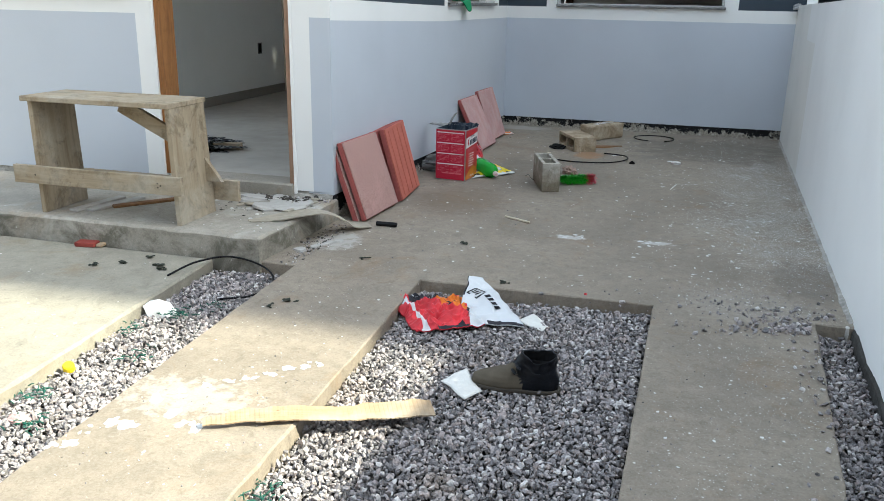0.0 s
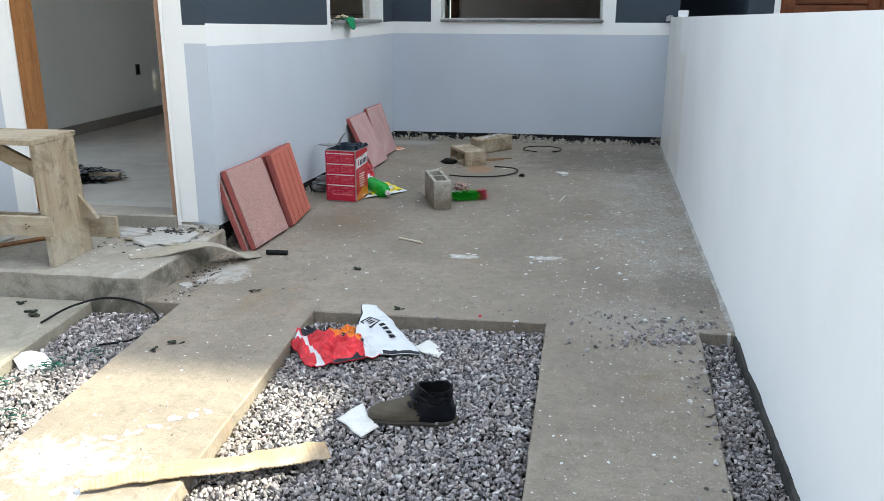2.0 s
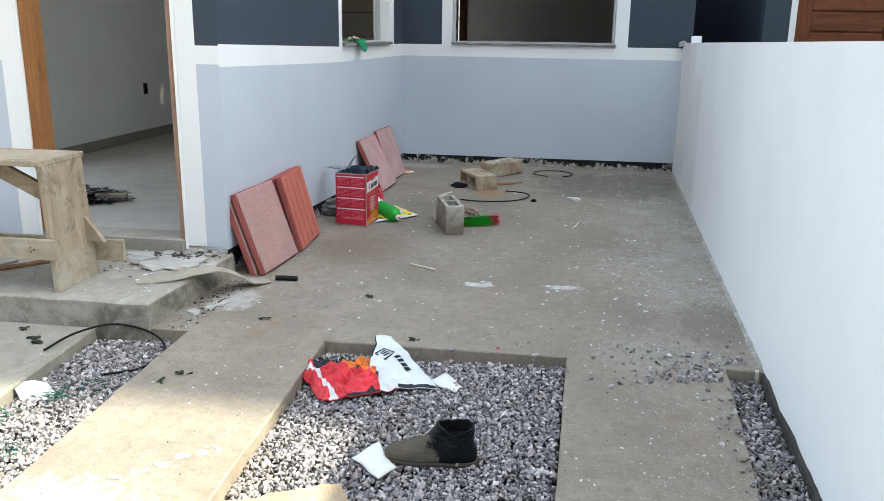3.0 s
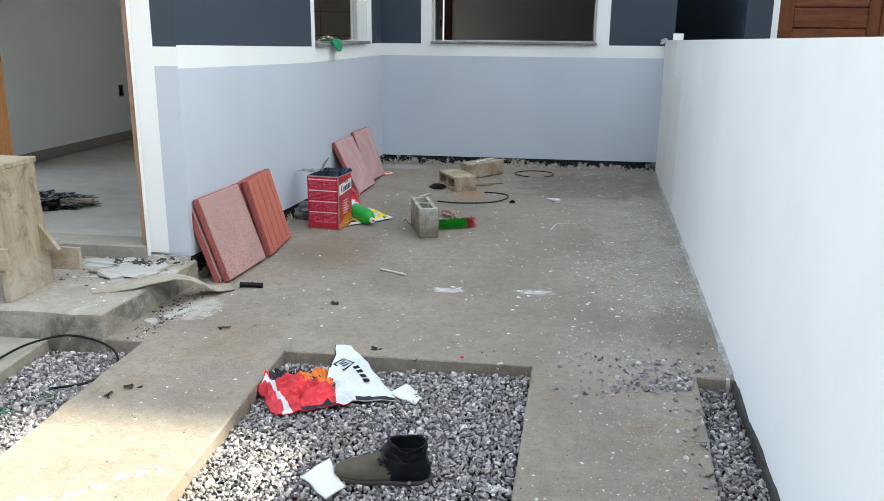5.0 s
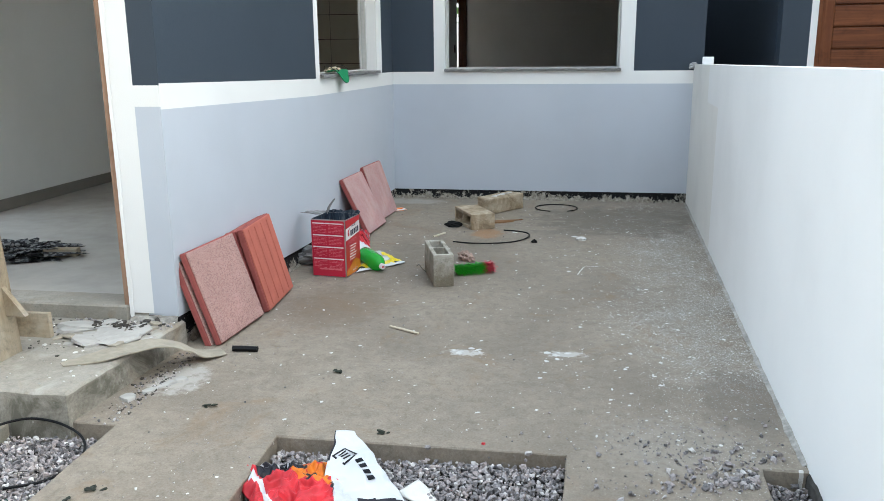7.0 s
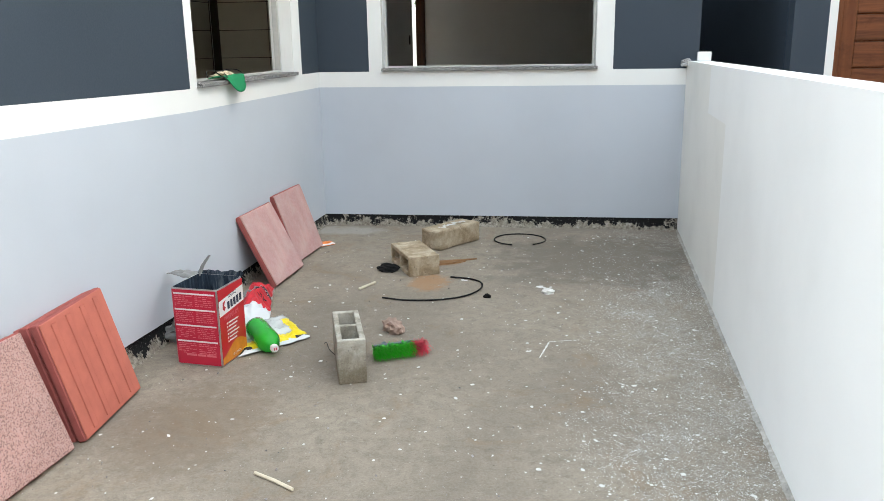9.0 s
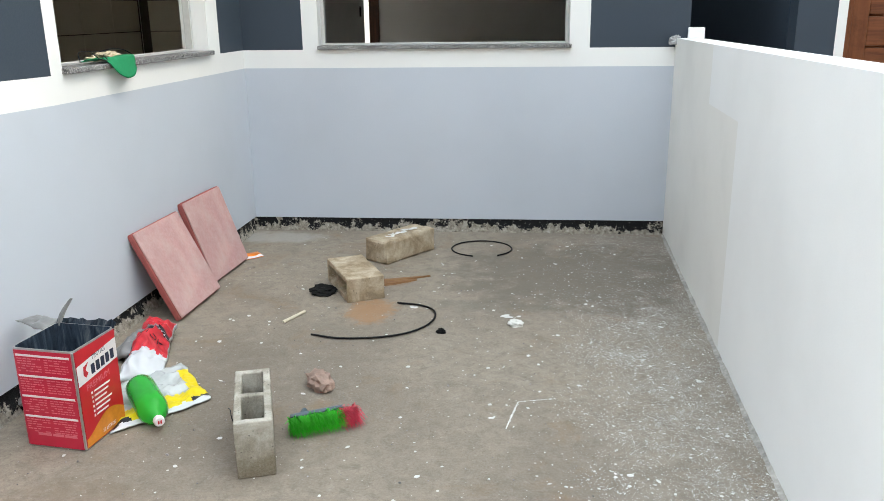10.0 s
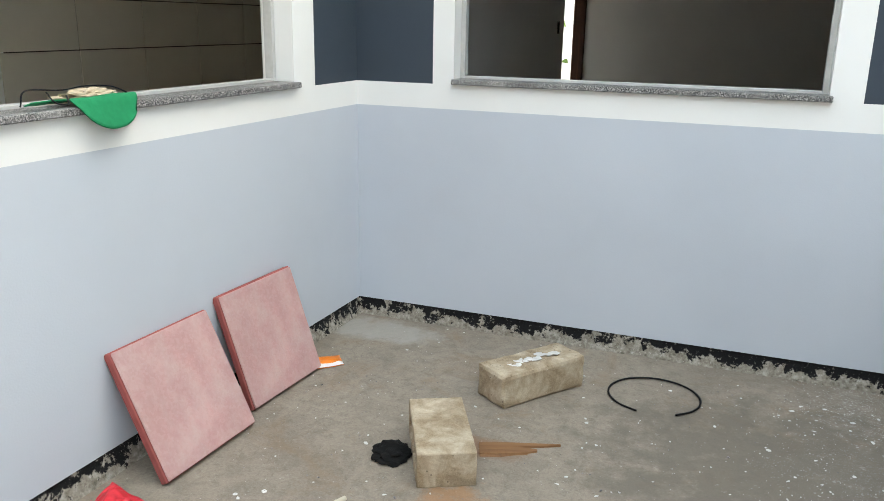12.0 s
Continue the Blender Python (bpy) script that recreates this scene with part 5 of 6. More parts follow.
def shoe_ring(x0, x1, w, z, lean_y=0.0):
    out = []
    for k in range(K):
        a = 2 * math.pi * k / K
        cx, cy = math.cos(a), math.sin(a)
        t = (1 - cx) / 2
        x = x0 + (x1 - x0) * t
        body = abs(cy) ** 0.75 * (1 if cy > 0 else -1)
        waist = 1 - 0.20 * math.exp(-((x - 0.165) / 0.05) ** 2)
        out.append(Vector((x, w * body * waist + lean_y, z)))
    return out


bm = bmesh.new()
levels = [(0.004, 0.290, 0.046, 0.010), (0.0, 0.290, 0.051, 0.024), (0.006, 0.292, 0.051, 0.040), (0.034, 0.291, 0.047, 0.054), (0.085, 0.287, 0.043, 0.066),
          (0.128, 0.281, 0.039, 0.080), (0.145, 0.280, 0.037, 0.096), (0.160, 0.279, 0.038, 0.112), (0.166, 0.280, 0.039, 0.124),
          (0.172, 0.275, 0.034, 0.123), (0.172, 0.272, 0.033, 0.105), (0.165, 0.262, 0.029, 0.07), (0.17, 0.26, 0.026, 0.035)]
fine = []
for lo, hi in zip(levels, levels[1:]):
    fine += [tuple(p + (q - p) * k / 4 for p, q in zip(lo, hi)) for k in range(4)]
fine.append(levels[-1])
rings = []
for n, (a, b, w, z) in enumerate(fine):
    i = n / 4
    ring = []
    for p in shoe_ring(a, b, w, z):
        q = p + noise.noise_vector(p * 26) * 0.0035
        if i >= 4:
            q.z *= 1.05
        if 5 <= i <= 9:
            side_dip = max(0.0, -p.y / 0.035) * (1 - abs(p.x - 0.225) / 0.07)
            q.z += 0.010 * (p.x - 0.22) / 0.06 * (-0.4 if p.x < 0.2 else 0.6) - 0.024 * max(0.0, side_dip) * (i - 4) / 5
            q += noise.noise_vector(p * 55) * 0.004
        ring.append(bm.verts.new(q))
    rings.append(ring)
for i, (p, q) in enumerate(zip(rings, rings[1:])):
    for k in range(K):
        f = bm.faces.new((p[k], p[(k + 1) % K], q[(k + 1) % K], q[k]))
        c = f.calc_center_median()
        seam = 0.140 - 0.25 * (c.z - 0.05) + 0.035 * abs(c.y) / 0.05 + 0.004 * noise.noise(c * 60)
        f.material_index = 2 if i >= 36 else (0 if c.x < seam else 1)
f = bm.faces.new(rings[-1])
f.material_index = 2
f = bm.faces.new(rings[0][::-1])
bmesh.ops.recalc_face_normals(bm, faces=bm.faces)
part("upper", bm, [M_SUEDE, M_LEATHER, M_BLACK_INSIDE], shoe, smooth=True)
bm = bmesh.new()
rings = []
for w, z, e in ((0.044, 0.0, 0.006), (0.051, 0.004, 0.002), (0.053, 0.013, 0.0), (0.051, 0.018, 0.002)):
    rings.append([bm.verts.new(p) for p in shoe_ring(-0.004 + e, 0.300 - e, w, z)])
for p, q in zip(rings, rings[1:]):
    for k in range(K):
        bm.faces.new((p[k], p[(k + 1) % K], q[(k + 1) % K], q[k]))
bm.faces.new(rings[0][::-1])
bm.faces.new(rings[-1])
bmesh.ops.recalc_face_normals(bm, faces=bm.faces)
part("sole", bm, M_SOLE, shoe)
for k, (x, z) in enumerate(((0.150, 0.074), (0.164, 0.090))):
    bm = bmesh.new()
    pts = [Vector((x - 0.03 * math.cos(a) * 0.5, 0.041 * math.sin(a), z + 0.006 * math.cos(a))) for a in [radians(d) for d in range(-95, 96, 19)]]
    tube(bm, pts, 0.006, 6)
    part("strap", bm, M_LEATHER, shoe)
bm = bmesh.new()
flake(bm, 0.055, -0.040, 0.0, 0.006, random.Random(2), 0.002)
pl = part("paint_spot", bm, M_CHIP, shoe)
pl.matrix_local = pose(0.03, -0.004, 0.066, 55, 0, 0)

def bag_zone(u, v):
    """Red print and crumple shade: 0 red, 1 orange, 2 dark, 3 white."""
    u = (u - 0.10) / 0.90
    streak = 0.07 + 0.07 * math.sin(u * 2.6)
    if u > 0.10 and streak < v < streak + 0.085 + 0.02 * math.sin(u * 7):
        return 3
    if u < 0.10 and v < 0.10:
        return 3
    if u < 0.20 - 0.05 * v and 0.22 < v < 0.72:
        return 2
    if abs(u - 0.40) < 0.055 and abs(v - 0.70) < 0.05 + 0.03 * math.sin(u * 60):
        return 2
    if abs(u - 0.66) < 0.085 and abs(v - 0.86) < 0.022 + 0.016 * math.sin(u * 70):
        return 2
    # dark front edge: the crumple's shadow put into the film colour
    if u > 0.94 + 0.03 * math.sin(v * 17) and 0.35 < v < 0.80:
        return 2
    if v > 0.93 - 0.12 * u and u > 0.45:
        return 3
    if u < 0.50 + 0.10 * math.sin(v * 9) and v > 0.60 - 0.3 * u:
        return 1 if noise.noise(Vector((u * 9, v * 7, 4))) > -0.25 else 0
    return 0


sb = thing("mortar_bag", pose(0.0, 3.40, GZ), "crumpled red, orange and white empty plastic bag on gravel", "bag")
printed = film("printed_side", [(-0.33, 0.03, 0.012), (-0.11, -0.27, 0.005), (0.13, -0.14, 0.015), (0.0, 0.07, 0.035)], [M_REDFILM, M_ORANGEFILM, M_DARKFILM, M_WHITEFILM],
     bag_zone,
     sb, n=150, amp=0.042, freq=13, seed=41, belly=0.018, thick=0.005, floor_z=-0.005)
white = film("white_side", [(-0.015, 0.19, 0.100), (0.02, -0.13, 0.015), (0.28, -0.09, 0.01), (0.045, 0.225, 0.085)], [M_WHITEFILM, M_DARKFILM],
     lambda u, v: 1 if (u > 0.965 and v > 0.45) or (v < 0.05 and u < 0.45) else 0, sb, n=72, amp=0.018, freq=7, seed=44, thick=0.005, floor_z=-0.005)
bm = bmesh.new()
for x0, x1, y0, y1 in ((0, 0.058, 0, 0.007), (0, 0.058, 0.055, 0.062), (0, 0.007, 0.007, 0.055), (0.051, 0.058, 0.007, 0.055), (0.016, 0.022, 0.014, 0.048), (0.026, 0.032, 0.014, 0.048), (0.036, 0.042, 0.014, 0.048)):
    box(bm, x0, x1, y0, y1, 0.0, 0.0012)
mark = part("logo", bm, M_DARKFILM, sb, "plain dark square mark")
drape(mark, white, pose(0.005, 0.065, 0, 0, 0, -28))
bm = bmesh.new()
for k in range(4):
    box(bm, 0.028 * k, 0.028 * k + 0.019, 0, 0.024, 0.0, 0.0012)
    box(bm, 0.028 * k + 0.005, 0.028 * k + 0.014, 0.006, 0.018, 0.0012, 0.0014, mat=0)
mark = part("brand_bars", bm, M_DARKFILM, sb, "dark bars of an illegible brand name")
drape(mark, white, pose(0.085, 0.055, 0, 0, 0, -50))
bm = bmesh.new()
for k in range(6):
    box(bm, 0.017 * k, 0.017 * k + 0.011, 0, 0.018, 0.0, 0.0012)
mark = part("brand_bars", bm, M_WHITEFILM, sb, "pale bars of an illegible brand name")
drape(mark, printed, pose(-0.215, 0.0, 0, 0, 0, 12))
film("paper_sheet", [(0.24, 3.40, GZ), (0.345, 3.32, GZ), (0.37, 3.37, GZ), (0.29, 3.47, GZ + 0.01)], [M_PAPER], lambda u, v: 0, n=10, amp=0.008, seed=6)
tagged(bpy.data.objects["paper_sheet"], "torn piece of white paper on gravel", "paper")
film("paper_note", [(0.095, 2.775, GZ + 0.004), (0.205, 2.665, GZ + 0.004), (0.245, 2.735, GZ + 0.008), (0.155, 2.86, GZ + 0.02)], [M_PAPER], lambda u, v: 0, n=12, amp=0.010, freq=7, seed=9)
tagged(bpy.data.objects["paper_note"], "crumpled square of white paper beside the shoe", "paper")
cb = thing("cardboard_strip", pose(-0.165, 2.352, 0.0, 0, 0, 30), "torn strip of brown corrugated cardboard over path and gravel", "cardboard")
bm = bmesh.new()
n = 150
rows = []
for i in range(n + 1):
    u = i / n
    x = -0.33 + 0.68 * u
    w = 0.010 + 0.030 * min(1, u * 2.4)
    tear = 0.006 * noise.noise(Vector((u * 18, 0, 3))) + 0.0007 * (i % 3 - 1) + 0.008 * max(0.0, noise.noise(Vector((u * 9, 4, 1))))
    z = 0.016 - 0.055 * max(0.0, u - 0.42) + 0.004 * math.sin(u * 7)
    rows.append([(x, -w + tear, z), (x, w * 0.9 + tear * 2, z + 0.010 + 0.006 * math.sin(u * 9)), (x, w * 0.9 + tear * 2, z + 0.006 + 0.006 * math.sin(u * 9)), (x, -w + tear, z - 0.004)])
vs = [[bm.verts.new(p) for p in r] for r in rows]
for p, q in zip(vs, vs[1:]):
    for k in range(4):
        bm.faces.new((p[k], q[k], q[(k + 1) % 4], p[(k + 1) % 4]))
bm.faces.new(vs[0])
bm.faces.new(vs[-1][::-1])
bmesh.ops.recalc_face_normals(bm, faces=bm.faces)
part("board", bm, M_CARD, cb)
bm = bmesh.new()
for k in range(6):
    box(bm, -0.19 + k * 0.014, -0.18 + k * 0.014, 0.012, 0.03, 0.026, 0.0272)
part("small_print", bm, M_SPLINTER, cb)
film("card_scrap", [(-0.10, 2.43, GZ + 0.008), (0.05, 2.53, GZ + 0.006), (0.055, 2.575, GZ + 0.012), (-0.06, 2.53, GZ + 0.015)], [M_CARD, M_BLUECARD], lambda u, v: 1 if v < 0.4 and u > 0.35 else 0, n=12, amp=0.006, seed=16)
tagged(bpy.data.objects["card_scrap"], "printed blue and tan card scrap on gravel", "cardboard")
ob = lump("foam_chunk", (0.075, 0.05, 0.04), M_STYRO, seed=51, amp=0.55, freq=1.3, sub=1)
ob.location = (-1.165, 3.02, GZ - 0.005)
tagged(ob, "broken chunk of white foam on the gravel strip", "foam")
yc = thing("plastic_scrap", pose(-1.145, 2.47, GZ, 20, 10, 0), "small round yellow plastic scrap on the gravel", "plastic scrap")
bm = bmesh.new()
lathe(bm, [(0.017, 0.0), (0.020, 0.002), (0.020, 0.022), (0.016, 0.027)], 16)
bmesh.ops.recalc_face_normals(bm, faces=bm.faces)
part("shell", bm, M_YELLOW, yc)
bt = thing("tile_scrap", pose(-1.94, 3.585, 0.0, 0, 0, 8), "broken dark red tile piece on the path", "tile scrap")
part("shard", boxes((-0.065, 0.04, -0.03, 0.03, 0.0, 0.022), bevel=0.003), M_BRICK, bt)
part("shard", boxes((0.042, 0.075, -0.02, 0.03, 0.0, 0.015), bevel=0.003), M_CARD, bt, "tan broken end")
ob = lump("brick_scrap", (0.035, 0.022, 0.012), M_RED_DUSTY, seed=77, amp=0.4, freq=2)
ob.location = (-1.045, 2.13, GZ)
tagged(ob, "small pinkish brick scrap on the gravel strip", "brick scrap")

# ---- porch debris ----
bm = bmesh.new()
rows = []
mid = catmull([(-1.21, 3.86, 0.121), (-1.13, 3.93, 0.121), (-1.04, 4.03, 0.124), (-0.955, 4.13, 0.124), (-0.885, 4.22, 0.085), (-0.835, 4.29, 0.030), (-0.77, 4.37, 0.012)], 8)
for i, c in enumerate(mid):
    u = i / (len(mid) - 1)
    w = 0.022 + 0.052 * min(1.0, u * 4) + 0.010 * noise.noise(Vector((u * 8, 1, 5))) - 0.040 * max(0, u - 0.52) / 0.48
    row = []
    for j in range(11):
        v = j / 5 - 1
        p = c + Vector((-0.74, 0.67, 0)) * w * (v + 0.05 * noise.noise(Vector((u * 22, v * 2, 3))))
        curl = max(0.0, -v - 0.35)
        p.z += 0.016 * curl * math.sin(u * 5.5) * min(1, u * 3) + 0.003 * noise.noise(p * 22) + 0.004
        row.append(bm.verts.new(p))
    rows.append(row)
for p, q in zip(rows, rows[1:]):
    for j in range(10):
        bm.faces.new((p[j], q[j], q[j + 1], p[j + 1]))
bmesh.ops.recalc_face_normals(bm, faces=bm.faces)
bmesh.ops.solidify(bm, geom=bm.faces[:], thickness=0.005)
part("cement_paper", bm, M_CEMENTPAPER)
tagged(bpy.data.objects["cement_paper"], "curled beige cement-bag paper hanging over the step's edge", "paper")
# a broad flat plaster sheet between the paper and the door-side wall, cracked in two
for outline, z in (([(-1.225, 4.045), (-1.145, 4.15), (-1.19, 4.30), (-1.27, 4.405), (-1.34, 4.37), (-1.28, 4.20)], 0.1205),
                   ([(-1.135, 4.165), (-1.07, 4.22), (-1.06, 4.30), (-1.13, 4.37), (-1.18, 4.31)], 0.1225)):
    bm = bmesh.new()
    ring = []
    for k, p in enumerate(outline):
        q = outline[(k + 1) % len(outline)]
        for j in range(6):
            v = Vector((*p, 0)).lerp(Vector((*q, 0)), j / 6)
            ring.append(v + noise.noise_vector(v * 45) * 0.007)
    up = [bm.verts.new((v.x, v.y, z + 0.008)) for v in ring]
    lo = [bm.verts.new((v.x, v.y, z)) for v in ring]
    bm.faces.new(up)
    for k in range(len(ring)):
        bm.faces.new((lo[k], lo[(k + 1) % len(ring)], up[(k + 1) % len(ring)], up[k]))
    bmesh.ops.recalc_face_normals(bm, faces=bm.faces)
    tagged(part("plaster_flake", bm, M_PLASTER), "broad cracked sheet of grey plaster on the porch step", "plaster flake", "plaster flakes")
rnd = random.Random(8)
for k in range(15):
    bm = bmesh.new()
    r = rnd.uniform(0.03, 0.095)
    flake(bm, 0, 0, 0.0, r, rnd, rnd.uniform(0.004, 0.009), 8, rnd.uniform(-0.15, 0.15))
    ob = part("plaster_flake", bm, M_PLASTER if k % 3 else M_CEMENTPAPER)
    ob.location = (rnd.uniform(-1.45, -1.06), rnd.uniform(4.08, 4.38), 0.119 + 0.0035 * (k % 4))
    tagged(ob, "thin broken plaster flake on the porch step", "plaster flake", "plaster flakes")
for x, y, r in ((-0.98, 3.86, 0.05), (-0.93, 3.93, 0.06), (-0.89, 4.0, 0.045), (-0.86, 4.06, 0.04)):
    bm = bmesh.new()
    flake(bm, 0, 0, 0.0, r, rnd, 0.008, 7, 0.08)
    ob = part("plaster_flake", bm, M_PLASTER)
    ob.location = (x + 0.04, y, 0.0)
    tagged(ob, "thin broken plaster flake beside the porch step", "plaster flake", "plaster flakes")
for k, (x, y, a) in enumerate(((-2.12, 3.90, 8), (-2.03, 3.93, 14), (-1.90, 4.0, 40))):
    ob = thing("thin_board", pose(x, y, 0.1205, 0, 0, -a), "thin grey offcut board under the bench", "board", "board offcuts")
    part("plank", boxes((-0.025, 0.025, -0.17, 0.17, 0.0, 0.012), bevel=0.002), M_PLASTER if k < 2 else M_SPLINTER, ob)
for x, y, s, seed in ((-2.30, 4.32, 0.07, 61), (-2.08, 4.36, 0.055, 62)):
    ob = lump("black_scrap", (s, s * 0.7, 0.035), M_BLACK, seed=seed, amp=0.8, freq=2.6)
    ob.location = (x, y, 0.119)
    tagged(ob, "crumpled black plastic scrap against the front wall", "plastic scrap", "black scraps")
# heap inside the doorway
hp = lump("plastic_sheet", (0.30, 0.17, 0.045), speckled("dusty black plastic sheet", (0.03, 0.03, 0.034), (0.008, 0.008, 0.008), (0.22, 0.22, 0.22), 0.8, 60, 0.0, 0.01), seed=71, amp=0.8, freq=4.2, sub=5)
hp.location = (-2.46, 5.28, 0.185)
tagged(hp, "crumpled black plastic sheet on the room floor", "plastic sheet")
ob = thing("wood_offcut", pose(-2.14, 5.28, 0.186, 0, 0, 12), "short wooden offcut on the room floor", "wood offcut")
part("plank", boxes((-0.10, 0.09, -0.03, 0.03, 0.0, 0.045), bevel=0.003), M_BENCHWOOD, ob)

# ---- cap on the kitchen window sill ----
hat = thing("cap", pose(-0.940, 6.842, 1.176, 0, 0, 90), "green-brimmed cap with beige crown hanging over the sill", "cap")
bm = bmesh.new()
rows = []
for i in range(33):
    u = i / 32
    x = -0.185 + 0.375 * u
    # the peak hangs over the sill's nose at one end and tapers to a strip at the other
    reach = 0.026 + 0.108 * math.sqrt(max(0.0, 1 - ((u - 0.68) / 0.325) ** 2))
    row = []
    for j in range(13):
        f = j / 12
        d = reach * f
        over = max(0.0, d - 0.045)
        y = 0.004 - min(d, 0.045) - over * 0.34
        z = 0.010 + 0.010 * math.sin(math.pi * min(1.0, d / 0.06)) - over * 0.92 + 0.004 * noise.noise(Vector((x * 16, d * 16, 2)))
        row.append(bm.verts.new((x + 0.010 * math.sin(f * 3), y, z)))
    rows.append(row)
for p, q in zip(rows, rows[1:]):
    for j in range(12):
        bm.faces.new((p[j], q[j], q[j + 1], p[j + 1]))
bmesh.ops.recalc_face_normals(bm, faces=bm.faces)
bmesh.ops.solidify(bm, geom=bm.faces[:], thickness=0.004)
part("brim", bm, M_GREENCLOTH, hat, "green cloth brim", smooth=True)
ob = lump("crown", (0.105, 0.036, 0.022), M_STRAW, hat, seed=81, amp=0.6, freq=3.4, sub=4)
ob.location = (0.05, 0.018, 0.006)
bm = bmesh.new()
tube(bm, catmull([(-0.20, 0.0, 0.012), (-0.16, 0.02, 0.05), (-0.08, -0.02, 0.048), (0.0, -0.03, 0.055), (0.08, -0.045, 0.05), (0.13, -0.06, 0.03)], 6), 0.0024, 6)
tube(bm, catmull([(-0.12, -0.01, 0.045), (-0.13, -0.05, 0.02), (-0.10, -0.065, 0.015), (-0.08, -0.04, 0.035)], 6), 0.0024, 6)
part("cord", bm, M_BLACK, hat, "black cord")

# ---- bits on the boundary wall and switch boxes ----
ob = thing("foam_block", pose(1.855, 8.42, 1.2, 0, 0, -6), "small white foam block on top of the boundary wall", "foam")
part("chunk", boxes((-0.045, 0.045, -0.03, 0.03, 0.0, 0.062), bevel=0.004), M_STYRO, ob)
ob = lump("mortar_lump", (0.035, 0.03, 0.035), M_MORTAR, seed=91, amp=0.5, freq=3)
ob.location = (1.745, 8.44, 1.165)
tagged(ob, "lump of grey mortar where wall and house meet", "mortar")
for x, y, z, a in ((-3.449, 8.23, 0.62, 90), (-0.919, 12.64, 1.32, 90)):
    ob = thing("switch_box", pose(x, y, z, 0, 0, a), "open dark electrical box in the room wall", "switch box", kind="structure")
    part("rim", boxes((-0.038, -0.026, -0.006, 0.0, 0, 0.11), (0.026, 0.038, -0.006, 0.0, 0, 0.11), (-0.026, 0.026, -0.006, 0.0, 0, 0.012), (-0.026, 0.026, -0.006, 0.0, 0.098, 0.11)), M_SWITCH, ob)
    # flat near-black plate, the hole's shade put into its colour
    part("recess", boxes((-0.026, 0.026, -0.003, 0.0, 0.012, 0.098)), M_BLACK_INSIDE, ob)
# back yard greenery over the wall, seen through the back door
bm = bmesh.new()
rnd = random.Random(5)
for k in range(2600):
    p = Vector((rnd.uniform(-4, 2), 18.3 + rnd.gauss(0, 0.35), rnd.uniform(0.2, 3.2) + 0.3 * rnd.random()))
    a, b = Vector((rnd.gauss(0, 1), rnd.gauss(0, 1), rnd.gauss(0, 1))).normalized() * 0.09, Vector((rnd.gauss(0, 1), rnd.gauss(0, 1), rnd.gauss(0, 1))).normalized() * 0.05
    bm.faces.new([bm.verts.new(q) for q in (p - a, p + b, p + a, p - b)])
tagged(part("hedge", bm, plain("hedge leaves", (0.07, 0.12, 0.02), 0.6, 0.4, 8, 0.001)), "leafy green hedge behind the back wall", "hedge", kind="stuff")

# ---- tiny scraps ----
ob = lump("red_scrap", (0.007, 0.006, 0.005), M_REDFILM, seed=95, amp=0.5, sub=2)
ob.location = (0.48, 3.67, 0)
tagged(ob, "tiny red plastic scrap at the gravel's edge", "plastic scrap")
bm = bmesh.new()
tube(bm, catmull([(-0.20, 5.99, 0.004), (-0.17, 5.93, 0.03), (-0.14, 5.87, 0.02), (-0.10, 5.84, 0.004)], 5), 0.0018, 5)
tagged(part("wire", bm, M_BLACK), "thin bent black wire beside a concrete block", "wire")

# ---- gravel ----
def stones_mesh(name, places, label, seed=1, mat=None, category="gravel"):
    """Crushed stones as small jittered polyhedra in one mesh. places: rows of x, y, z, size."""
    rng = np.random.default_rng(seed)
    bmt = bmesh.new()
    bmesh.ops.create_icosphere(bmt, subdivisions=1, radius=1.0)
    bmt.verts.ensure_lookup_table()
    base = np.array([v.co[:] for v in bmt.verts])
    tri = np.array([[v.index for v in f.verts] for f in bmt.faces])
    bmt.free()
    n = len(places)
    nv = len(base)
    P = np.asarray(places)
    V = base[None] * rng.uniform(0.40, 1.32, (n, nv, 1))
    V *= rng.uniform(0.50, 1.40, (n, 1, 3)) * np.array([1, 1, 0.85])
    a, b, c = rng.uniform(0, 6.283, (3, n))
    b *= 0.2
    ca, sa, cb, sb = np.cos(a), np.sin(a), np.cos(b), np.sin(b)
    x, y, z = V[..., 0], V[..., 1], V[..., 2]
    y, z = y * cb[:, None] - z * sb[:, None], y * sb[:, None] + z * cb[:, None]
    x, y = x * ca[:, None] - y * sa[:, None], x * sa[:, None] + y * ca[:, None]
    V = np.stack([x, y, z], -1) * P[:, None, 3:4] + P[:, None, :3]
    F = (tri[None] + (np.arange(n) * nv)[:, None, None]).reshape(-1, 3)
    me = bpy.data.meshes.new(name)
    me.from_pydata(V.reshape(-1, 3).tolist(), [], F.tolist())
    me.materials.append(mat or M_GRAVEL)
    return tagged(new(name, me), label, category, kind="stuff")


